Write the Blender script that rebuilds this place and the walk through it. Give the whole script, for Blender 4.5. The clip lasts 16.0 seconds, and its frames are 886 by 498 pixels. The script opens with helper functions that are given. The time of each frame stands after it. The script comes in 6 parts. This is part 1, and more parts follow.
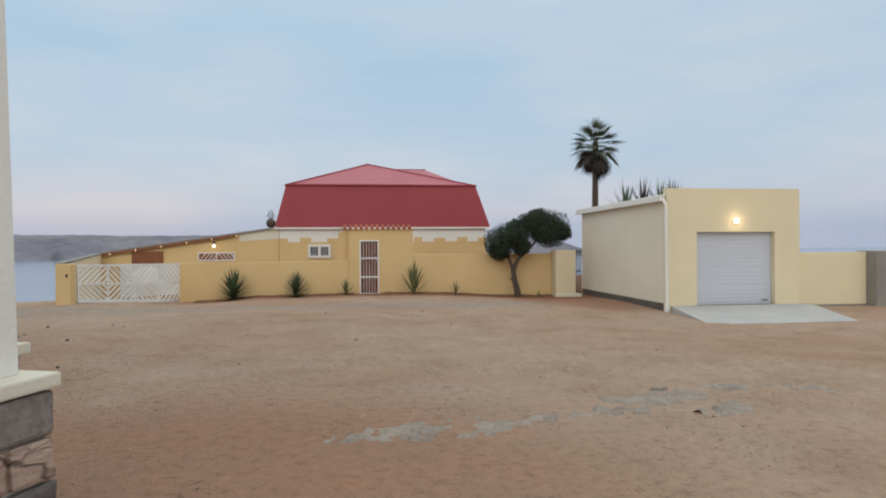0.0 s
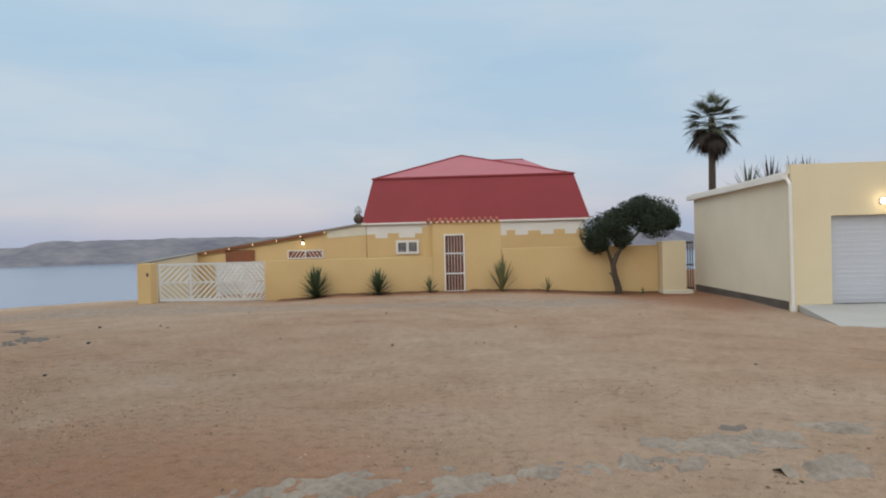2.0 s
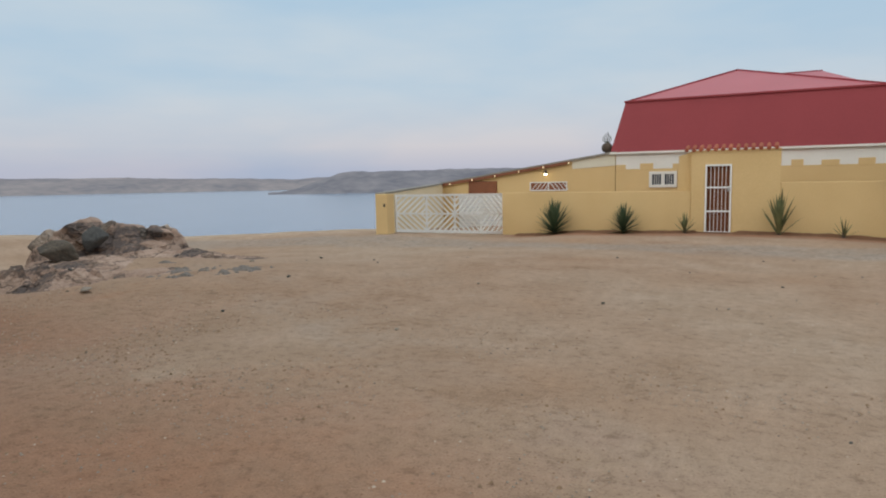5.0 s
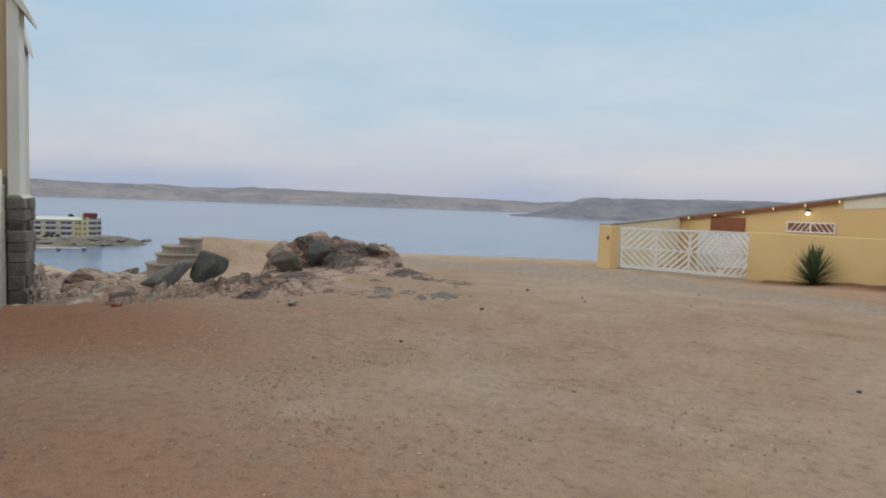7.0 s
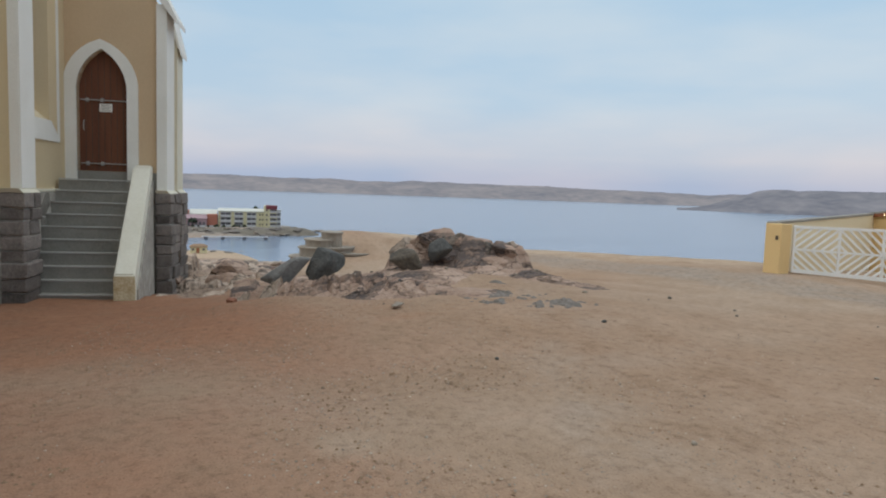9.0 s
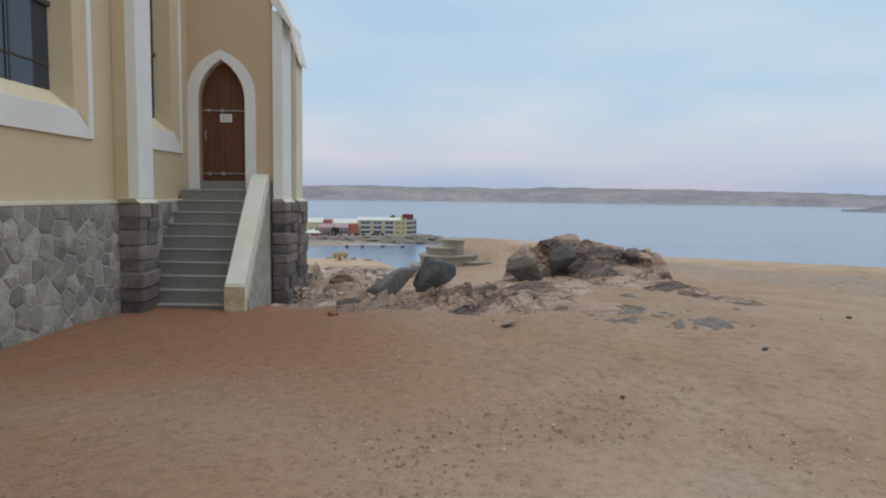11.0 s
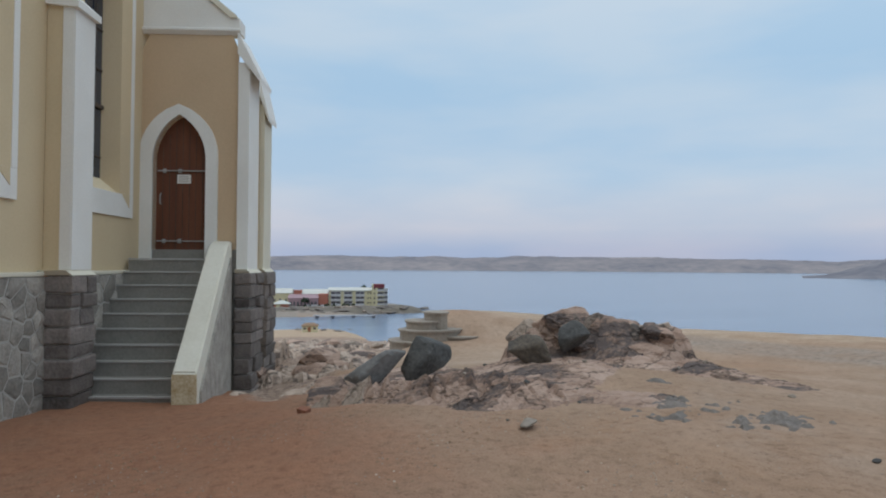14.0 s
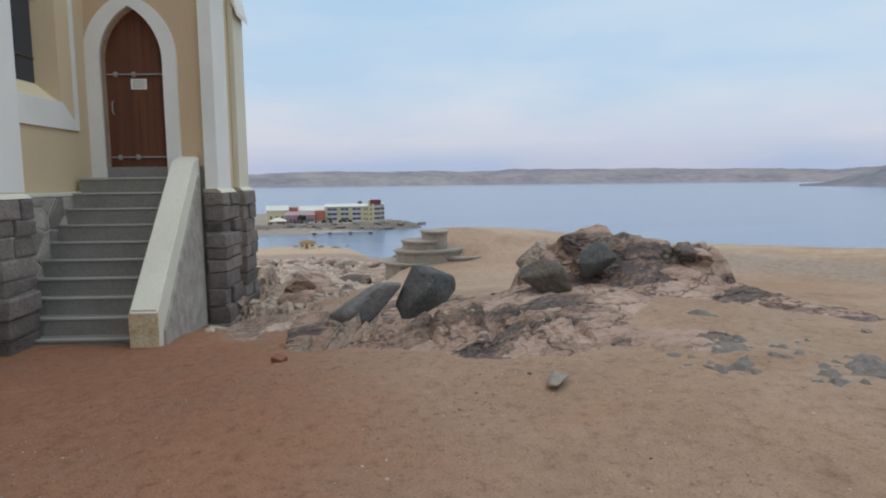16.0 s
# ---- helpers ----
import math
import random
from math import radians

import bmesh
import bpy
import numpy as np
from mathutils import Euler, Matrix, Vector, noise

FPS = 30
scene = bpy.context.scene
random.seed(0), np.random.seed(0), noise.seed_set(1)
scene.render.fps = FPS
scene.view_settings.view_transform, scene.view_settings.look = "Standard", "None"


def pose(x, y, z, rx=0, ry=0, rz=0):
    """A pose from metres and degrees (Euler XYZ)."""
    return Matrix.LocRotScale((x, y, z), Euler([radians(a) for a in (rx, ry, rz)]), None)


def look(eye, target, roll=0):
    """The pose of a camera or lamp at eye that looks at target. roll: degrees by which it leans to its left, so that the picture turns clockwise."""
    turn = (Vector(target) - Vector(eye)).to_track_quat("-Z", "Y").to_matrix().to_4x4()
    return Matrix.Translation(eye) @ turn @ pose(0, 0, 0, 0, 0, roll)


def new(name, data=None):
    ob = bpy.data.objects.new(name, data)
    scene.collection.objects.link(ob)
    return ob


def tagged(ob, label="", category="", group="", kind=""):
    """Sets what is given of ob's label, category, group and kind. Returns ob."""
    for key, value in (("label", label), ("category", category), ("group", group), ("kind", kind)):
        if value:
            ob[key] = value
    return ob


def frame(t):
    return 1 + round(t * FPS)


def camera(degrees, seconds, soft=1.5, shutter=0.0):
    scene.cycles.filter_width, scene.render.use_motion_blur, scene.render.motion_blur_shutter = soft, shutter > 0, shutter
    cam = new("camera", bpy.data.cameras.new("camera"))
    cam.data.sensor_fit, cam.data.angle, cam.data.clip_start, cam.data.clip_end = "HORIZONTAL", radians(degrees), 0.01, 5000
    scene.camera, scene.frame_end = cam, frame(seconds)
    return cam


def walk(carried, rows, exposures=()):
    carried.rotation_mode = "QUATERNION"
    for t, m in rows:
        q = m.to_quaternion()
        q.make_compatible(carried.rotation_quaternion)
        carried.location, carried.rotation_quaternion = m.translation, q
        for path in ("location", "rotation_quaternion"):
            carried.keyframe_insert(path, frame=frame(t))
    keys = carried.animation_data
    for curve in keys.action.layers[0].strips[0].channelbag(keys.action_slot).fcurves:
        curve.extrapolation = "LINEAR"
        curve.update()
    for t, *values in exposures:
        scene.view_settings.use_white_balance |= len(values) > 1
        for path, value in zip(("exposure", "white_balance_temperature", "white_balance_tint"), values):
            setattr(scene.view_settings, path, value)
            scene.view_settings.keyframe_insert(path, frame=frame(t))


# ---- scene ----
cam = camera(67.8, 16.0, soft=2.0)
PATH = [
    (0, look((-1.400, -1.347, 1.626), (-1.142, 0.637, 1.618), -0.4)),
    (0.2, pose(-1.205, -1.219, 1.575, 91.20, 0.40, -3.54)),
    (0.5, pose(-0.870, -0.919, 1.604, 93.05, 1.74, -1.32)),
    (1, pose(-0.413, -0.449, 1.569, 88.60, 3.46, -0.91)),
    (1.5, pose(0.000, 0.000, 1.543, 87.46, 0.52, -0.10)),
    (2, pose(-0.011, 0.315, 1.520, 89.62, 1.42, 3.33)),
    (2.5, pose(0.160, 0.721, 1.510, 90.58, 1.48, 12.17)),
    (3, pose(0.381, 1.076, 1.503, 87.17, -0.67, 16.69)),
    (5.5, pose(0.388, 2.615, 1.541, 83.93, 0.17, 31.22)),
    (6, pose(0.409, 2.857, 1.573, 85.70, -2.63, 38.05)),
    (6.5, pose(0.339, 3.077, 1.593, 85.65, -2.44, 42.23)),
    (7, pose(0.326, 3.330, 1.623, 86.06, -2.03, 46.92)),
    (7.5, pose(0.360, 3.730, 1.650, 85.57, -2.20, 53.98)),
    (8, pose(0.296, 4.010, 1.655, 84.80, -1.95, 57.53)),
    (8.5, pose(0.117, 4.270, 1.685, 86.45, -3.40, 56.75)),
    (9, pose(-0.066, 4.420, 1.683, 84.98, -1.95, 60.62)),
    (11.5, pose(-1.325, 5.237, 1.609, 85.59, -0.86, 72.65)),
    (12, pose(-1.716, 5.240, 1.609, 86.32, 0.31, 71.57)),
    (12.5, pose(-2.066, 5.293, 1.593, 88.85, -0.02, 74.49)),
    (13, pose(-2.389, 5.269, 1.590, 91.75, -0.19, 73.89)),
    (13.5, pose(-2.571, 5.275, 1.603, 90.18, 0.99, 73.57)),
    (14, pose(-2.578, 5.380, 1.596, 91.37, -0.31, 69.63)),
    (14.5, pose(-2.610, 5.412, 1.594, 88.09, -0.13, 69.65)),
    (15, pose(-2.591, 5.402, 1.590, 86.31, 0.19, 70.73)),
    (15.5, pose(-2.597, 5.414, 1.596, 85.46, 0.66, 73.27)),
    (15.6, pose(-2.881, 5.484, 1.596, 85.45, 0.66, 72.90)),
    (15.7, pose(-3.161, 5.569, 1.596, 85.35, 0.67, 72.20)),
    (15.8, pose(-3.440, 5.659, 1.596, 84.95, 0.68, 71.30)),
    (15.9, pose(-3.717, 5.754, 1.596, 84.45, 0.69, 70.30)),
    (16.0, pose(-3.992, 5.854, 1.596, 83.95, 0.69, 69.30)),
]
walk(cam, PATH, exposures=[(0, -0.02, 6450, 10), (3, -0.05, 6450, 10), (5.5, -0.05, 6500, 9), (9, 0.03, 6400, 9), (12, 0.05, 6200, 9), (13.5, 0.02, 6120, 9), (14, -0.07, 6050, 9), (14.5, 0.0, 6080, 9), (15.5, 0.07, 6260, 10), (16, 0.09, 6160, 10)])

# ---------------------------------------------------------------- light
SUN_EL, SUN_AZ = radians(24), radians(150)
world = bpy.data.worlds.new("overcast_sky")
scene.world = world
world.use_nodes = True
wn, wl = world.node_tree.nodes, world.node_tree.links
wn.clear()
w_out = wn.new("ShaderNodeOutputWorld")
w_bg = wn.new("ShaderNodeBackground")
w_sky = wn.new("ShaderNodeTexSky")
w_sky.sky_type, w_sky.sun_disc = "NISHITA", False
w_sky.sun_elevation, w_sky.sun_rotation = SUN_EL, SUN_AZ
w_sky.air_density, w_sky.dust_density = 1.5, 4.0
w_dim = wn.new("ShaderNodeVectorMath")
w_dim.operation = "SCALE"
w_dim.inputs["Scale"].default_value = 0.10
w_co = wn.new("ShaderNodeTexCoord")
w_sep = wn.new("ShaderNodeSeparateXYZ")
w_ramp = wn.new("ShaderNodeValToRGB")       # overcast: pale pink band low down, blue-grey above, bright overhead
els = w_ramp.color_ramp.elements
els[0].position, els[0].color = 0.0, (0.50, 0.545, 0.68, 1)
els[1].position, els[1].color = 1.0, (1.45, 1.50, 1.52, 1)
for pos, col in ((0.02, (0.51, 0.55, 0.68)), (0.055, (0.63, 0.645, 0.72)), (0.13, (0.56, 0.66, 0.77)),
                 (0.26, (0.50, 0.64, 0.77)), (0.40, (0.60, 0.71, 0.80)), (0.6, (1.0, 1.07, 1.12))):
    e = els.new(pos)
    e.color = (*col, 1)
w_map = wn.new("ShaderNodeMapping")
w_map.inputs["Scale"].default_value = (2.2, 2.2, 9.0)
w_noise = wn.new("ShaderNodeTexNoise")
w_noise.inputs["Scale"].default_value = 1.3
w_noise.inputs["Detail"].default_value = 4.0
w_noise.inputs["Roughness"].default_value = 0.5
w_cr = wn.new("ShaderNodeValToRGB")
w_cr.color_ramp.elements[0].position, w_cr.color_ramp.elements[0].color = 0.36, (0.90, 0.97, 1.02, 1)
w_cr.color_ramp.elements[1].position, w_cr.color_ramp.elements[1].color = 0.66, (1.12, 1.06, 1.02, 1)
w_mul = wn.new("ShaderNodeVectorMath")
w_mul.operation = "MULTIPLY"
w_mix = wn.new("ShaderNodeMix")
w_mix.data_type = "RGBA"
w_mix.inputs["Factor"].default_value = 0.88
wl.new(w_co.outputs["Generated"], w_sep.inputs[0])
wl.new(w_sep.outputs["Z"], w_ramp.inputs[0])
wl.new(w_co.outputs["Generated"], w_map.inputs["Vector"])
wl.new(w_map.outputs[0], w_noise.inputs["Vector"])
wl.new(w_noise.outputs["Fac"], w_cr.inputs[0])
wl.new(w_ramp.outputs[0], w_mul.inputs[0])
wl.new(w_cr.outputs[0], w_mul.inputs[1])
wl.new(w_sky.outputs[0], w_dim.inputs[0])
wl.new(w_dim.outputs[0], w_mix.inputs["A"])
wl.new(w_mul.outputs[0], w_mix.inputs["B"])
wl.new(w_mix.outputs["Result"], w_bg.inputs["Color"])
w_bg.inputs["Strength"].default_value = 1.0
wl.new(w_bg.outputs[0], w_out.inputs[0])
sun = new("sun", bpy.data.lights.new("sun", "SUN"))
sun.data.energy, sun.data.angle, sun.data.color = 0.6, radians(35), (1.0, 0.93, 0.84)
# the light stands behind the camera, over the left shoulder
sun.matrix_world = look((0, 0, 50), (26, 42, 50 - 49 * math.tan(SUN_EL)))

# ---------------------------------------------------------------- materials
MATS = {}


def material(name, base, dark=None, scale=2.0, fine=40.0, rough=0.85, bump=0.15, metal=0.0, amount=0.5, island=0.0, spec=0.3, stretch=(1, 1, 1)):
    """Plain surface with coarse stains and fine grain; island: variation from piece to piece."""
    m = bpy.data.materials.new(name)
    m.use_nodes = True
    n, l = m.node_tree.nodes, m.node_tree.links
    b = n["Principled BSDF"]
    dark = dark or tuple(c * 0.7 for c in base)
    co = n.new("ShaderNodeTexCoord")
    mp = n.new("ShaderNodeMapping")
    mp.inputs["Scale"].default_value = stretch
    l.new(co.outputs["Object"], mp.inputs[0])
    big = n.new("ShaderNodeTexNoise")
    big.inputs["Scale"].default_value, big.inputs["Detail"].default_value = scale, 5
    small = n.new("ShaderNodeTexNoise")
    small.inputs["Scale"].default_value, small.inputs["Detail"].default_value = fine, 3
    l.new(mp.outputs[0], big.inputs["Vector"])
    l.new(mp.outputs[0], small.inputs["Vector"])
    add = n.new("ShaderNodeMath")
    add.operation = "MULTIPLY_ADD"
    add.inputs[1].default_value = 0.45
    l.new(small.outputs["Fac"], add.inputs[0])
    sc = n.new("ShaderNodeMath")
    sc.operation = "MULTIPLY"
    sc.inputs[1].default_value = 0.55
    l.new(big.outputs["Fac"], sc.inputs[0])
    l.new(sc.outputs[0], add.inputs[2])
    ramp = n.new("ShaderNodeValToRGB")
    ramp.color_ramp.elements[0].position, ramp.color_ramp.elements[0].color = 0.5 - 0.25 * amount - 0.1, (*dark, 1)
    ramp.color_ramp.elements[1].position, ramp.color_ramp.elements[1].color = 0.62, (*base, 1)
    l.new(add.outputs[0], ramp.inputs[0])
    out = ramp.outputs[0]
    if island:
        info = n.new("ShaderNodeObjectInfo")
        geo = n.new("ShaderNodeNewGeometry")
        s2 = n.new("ShaderNodeMath")
        s2.operation = "ADD"
        l.new(info.outputs["Random"], s2.inputs[0])
        l.new(geo.outputs["Random Per Island"], s2.inputs[1])
        fr = n.new("ShaderNodeMath")
        fr.operation = "FRACT"
        l.new(s2.outputs[0], fr.inputs[0])
        mr = n.new("ShaderNodeMapRange")
        mr.inputs["To Min"].default_value, mr.inputs["To Max"].default_value = 1 - island, 1 + island
        l.new(fr.outputs[0], mr.inputs["Value"])
        vm = n.new("ShaderNodeVectorMath")
        vm.operation = "SCALE"
        l.new(out, vm.inputs[0])
        l.new(mr.outputs[0], vm.inputs["Scale"])
        out = vm.outputs[0]
    l.new(out, b.inputs["Base Color"])
    b.inputs["Roughness"].default_value = rough
    b.inputs["Metallic"].default_value = metal
    b.inputs["Specular IOR Level"].default_value = spec
    if bump:
        bp = n.new("ShaderNodeBump")
        bp.inputs["Strength"].default_value, bp.inputs["Distance"].default_value = bump, 0.03
        l.new(add.outputs[0], bp.inputs["Height"])
        l.new(bp.outputs[0], b.inputs["Normal"])
    MATS[name] = m
    return m


M_YELLOW = material("yellow_plaster", (0.70, 0.505, 0.25), (0.62, 0.435, 0.205), 0.7, 30, 0.9, 0.1)
M_CREAM = material("cream_plaster", (0.75, 0.645, 0.44), (0.68, 0.575, 0.385), 0.7, 30, 0.9, 0.1)
M_PALEWALL = material("pale_cream_plaster", (0.74, 0.69, 0.55), (0.66, 0.61, 0.48), 0.7, 30, 0.9, 0.1)
M_OCHRE = material("church_ochre_plaster", (0.64, 0.52, 0.335), (0.575, 0.46, 0.29), 0.8, 35, 0.9, 0.12)
M_TAN = material("church_tan_plaster", (0.60, 0.445, 0.285), (0.53, 0.39, 0.25), 0.8, 35, 0.9, 0.12)
M_WHITE = material("white_trim_paint", (0.80, 0.785, 0.735), (0.71, 0.69, 0.63), 1.2, 40, 0.75, 0.06)
M_IVORY = material("ivory_paint", (0.72, 0.68, 0.55), (0.62, 0.58, 0.46), 1.0, 40, 0.75, 0.06)
M_WORN = material("worn_ivory_paint", (0.72, 0.69, 0.59), (0.63, 0.595, 0.49), 1.6, 20, 0.85, 0.1, amount=0.5)
M_STAINED = material("stained_foot_paint", (0.66, 0.58, 0.40), (0.40, 0.28, 0.14), 4.5, 26, 0.9, 0.2, amount=0.2)
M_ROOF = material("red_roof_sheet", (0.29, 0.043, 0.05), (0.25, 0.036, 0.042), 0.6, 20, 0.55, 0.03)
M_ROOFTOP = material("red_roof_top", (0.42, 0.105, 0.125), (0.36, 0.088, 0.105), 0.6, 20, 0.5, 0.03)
M_DARKSTONE = material("dark_plinth_stone", (0.375, 0.345, 0.30), (0.175, 0.16, 0.14), 4.5, 26, 0.9, 0.8, island=0.38)
M_BLOCK = material("rough_block_stone", (0.215, 0.185, 0.165), (0.095, 0.082, 0.074), 5.0, 24, 0.92, 1.0, island=0.35)
M_MORTAR = material("pale_mortar", (0.47, 0.45, 0.41), (0.34, 0.32, 0.29), 3, 40, 0.95, 0.3)
M_CEMENT = material("grey_cement", (0.285, 0.27, 0.24), (0.19, 0.178, 0.156), 1.6, 30, 0.92, 0.25)
M_SLAB = material("concrete_slab", (0.46, 0.45, 0.42), (0.36, 0.35, 0.33), 1.0, 30, 0.9, 0.15)
M_DOOR = material("brown_door_wood", (0.175, 0.066, 0.033), (0.085, 0.031, 0.019), 1.1, 30, 0.5, 0.1, stretch=(1, 6, 0.5))
M_STEEL = material("pale_steel", (0.45, 0.44, 0.42), (0.3, 0.29, 0.28), 5, 60, 0.5, 0.05, metal=0.4)
M_GATE = material("white_gate_paint", (0.80, 0.80, 0.78), (0.72, 0.72, 0.70), 3, 60, 0.5, 0.02)
M_GARDOOR = material("garage_door_sheet", (0.56, 0.58, 0.63), (0.52, 0.54, 0.59), 0.8, 30, 0.5, 0.02)
M_BROWN = material("varnished_wood", (0.27, 0.10, 0.045), (0.17, 0.06, 0.03), 2, 30, 0.55, 0.1, island=0.2)
M_BOULDERPALE = material("grey_boulder", (0.225, 0.222, 0.215), (0.10, 0.10, 0.098), 2.2, 20, 0.85, 0.8)
M_BOULDERBROWN = material("brown_boulder", (0.16, 0.13, 0.098), (0.045, 0.042, 0.04), 2.0, 20, 0.85, 0.8)
M_FOOTING = material("shadow_toned_footing", (0.14, 0.122, 0.108), (0.075, 0.066, 0.06), 2.0, 24, 0.95, 0.4)
M_BOULDER = material("dark_boulder", (0.115, 0.112, 0.105), (0.04, 0.041, 0.04), 3.0, 22, 0.85, 0.8)


def rock_material(name, light, mid, dark):
    """Granite in blocks: each block a shade of its own, with weather stains and a rough grain."""
    m = bpy.data.materials.new(name)
    m.use_nodes = True
    n, l = m.node_tree.nodes, m.node_tree.links
    b = n["Principled BSDF"]
    co = n.new("ShaderNodeTexCoord")
    mp = n.new("ShaderNodeMapping")
    mp.inputs["Rotation"].default_value = (0.2, 0.3, 0.65)
    mp.inputs["Scale"].default_value = (1.0, 0.5, 1.3)
    l.new(co.outputs["Object"], mp.inputs[0])
    tex = {}
    for key, sc, det in (("stain", 1.4, 6), ("grain", 16, 5), ("warp", 2.5, 3)):
        t = n.new("ShaderNodeTexNoise")
        t.inputs["Scale"].default_value, t.inputs["Detail"].default_value, t.inputs["Roughness"].default_value = sc, det, 0.65
        l.new(mp.outputs[0], t.inputs["Vector"])
        tex[key] = t
    wv = n.new("ShaderNodeVectorMath")
    wv.operation = "MULTIPLY_ADD"
    wv.inputs[1].default_value = (0.5, 0.5, 0.5)
    l.new(tex["warp"].outputs["Color"], wv.inputs[0])
    l.new(mp.outputs[0], wv.inputs[2])
    vo = n.new("ShaderNodeTexVoronoi")
    vo.inputs["Scale"].default_value = 2.6
    l.new(wv.outputs[0], vo.inputs["Vector"])
    sep = n.new("ShaderNodeSeparateColor")
    l.new(vo.outputs["Color"], sep.inputs[0])
    mixv = n.new("ShaderNodeMath")
    mixv.operation = "MULTIPLY_ADD"
    mixv.inputs[1].default_value = 0.4
    l.new(sep.outputs[0], mixv.inputs[0])
    st = n.new("ShaderNodeMath")
    st.operation = "MULTIPLY_ADD"
    st.inputs[1].default_value = 0.75
    l.new(tex["stain"].outputs["Fac"], st.inputs[0])
    gr = n.new("ShaderNodeMath")
    gr.operation = "MULTIPLY_ADD"
    gr.inputs[1].default_value, gr.inputs[2].default_value = 0.5, -0.32
    l.new(tex["grain"].outputs["Fac"], gr.inputs[0])
    l.new(gr.outputs[0], st.inputs[2])
    l.new(st.outputs[0], mixv.inputs[2])
    r = n.new("ShaderNodeValToRGB")
    el = r.color_ramp.elements
    el[0].position, el[0].color = 0.34, (*dark, 1)
    el[1].position, el[1].color = 0.75, (*light, 1)
    el.new(0.5).color = (*mid, 1)
    l.new(mixv.outputs[0], r.inputs[0])
    # open cracks of two sizes
    shade, high = r.outputs[0], mixv.outputs[0]
    for sc, width, deep in ((1.15, 0.02, 0.32), (3.4, 0.026, 0.6)):
        ve = n.new("ShaderNodeTexVoronoi")
        ve.feature = "DISTANCE_TO_EDGE"
        ve.inputs["Scale"].default_value = sc
        l.new(wv.outputs[0], ve.inputs["Vector"])
        mr = n.new("ShaderNodeMapRange")
        mr.inputs["From Max"].default_value, mr.inputs["To Min"].default_value = width, deep
        l.new(ve.outputs["Distance"], mr.inputs["Value"])
        vm = n.new("ShaderNodeVectorMath")
        vm.operation = "SCALE"
        l.new(shade, vm.inputs[0])
        l.new(mr.outputs[0], vm.inputs["Scale"])
        shade = vm.outputs[0]
        ad = n.new("ShaderNodeMath")
        ad.operation = "MULTIPLY_ADD"
        ad.inputs[1].default_value = 0.25
        l.new(mr.outputs[0], ad.inputs[0])
        l.new(high, ad.inputs[2])
        high = ad.outputs[0]
    l.new(shade, b.inputs["Base Color"])
    b.inputs["Roughness"].default_value = 0.92
    b.inputs["Specular IOR Level"].default_value = 0.2
    bp = n.new("ShaderNodeBump")
    bp.inputs["Strength"].default_value, bp.inputs["Distance"].default_value = 1.0, 0.05
    l.new(high, bp.inputs["Height"])
    l.new(bp.outputs[0], b.inputs["Normal"])
    return m


M_BEDROCK = rock_material("granite_bedrock", (0.47, 0.345, 0.272), (0.335, 0.228, 0.17), (0.125, 0.10, 0.09))
M_SLOPE = rock_material("pale_slope_rock", (0.56, 0.45, 0.36), (0.42, 0.325, 0.255), (0.19, 0.15, 0.125))
M_CRAG = rock_material("weathered_crag", (0.46, 0.37, 0.295), (0.29, 0.23, 0.183), (0.095, 0.082, 0.073))
M_TERRACE = material("terrace_stone", (0.35, 0.305, 0.255), (0.24, 0.21, 0.175), 1.2, 18, 0.95, 0.5)
M_BARK = material("tree_bark", (0.11, 0.085, 0.065), (0.05, 0.04, 0.03), 5, 40, 0.95, 0.8, stretch=(1, 1, 0.3))
M_LEAF = material("tree_foliage", (0.038, 0.056, 0.032), (0.018, 0.028, 0.017), 3, 30, 0.8, 0.1, island=0.4)
M_PALM = material("palm_frond", (0.13, 0.155, 0.10), (0.065, 0.078, 0.05), 3, 30, 0.7, 0.1, island=0.35)
M_PALMDEAD = material("dry_palm_frond", (0.07, 0.055, 0.045), (0.035, 0.03, 0.025), 3, 30, 0.9, 0.1, island=0.3)
M_AGAVE = material("agave_leaf", (0.075, 0.11, 0.055), (0.035, 0.055, 0.03), 4, 30, 0.6, 0.1, island=0.35)
M_ALOE = material("aloe_leaf", (0.16, 0.17, 0.075), (0.08, 0.085, 0.04), 4, 30, 0.6, 0.1, island=0.35)
M_RUST = material("terracotta_tile", (0.40, 0.12, 0.06), (0.25, 0.07, 0.04), 4, 40, 0.85, 0.2, island=0.2)


def glass(name, tint, rough=0.05):
    m = bpy.data.materials.new(name)
    m.use_nodes = True
    b = m.node_tree.nodes["Principled BSDF"]
    b.inputs["Base Color"].default_value = (*tint, 1)
    b.inputs["Roughness"].default_value = rough
    b.inputs["Specular IOR Level"].default_value = 0.6
    return m


def glow(name, colour, strength):
    m = bpy.data.materials.new(name)
    m.use_nodes = True
    b = m.node_tree.nodes["Principled BSDF"]
    b.inputs["Base Color"].default_value = (*colour, 1)
    b.inputs["Emission Color"].default_value = (*colour, 1)
    b.inputs["Emission Strength"].default_value = strength
    return m


M_GLASS = glass("dark_window_glass", (0.03, 0.04, 0.06))
M_LAMP = glow("lit_bulb", (1.0, 0.86, 0.55), 9.0)
M_BULB = glow("small_lit_bulb", (1.0, 0.82, 0.5), 0.9)


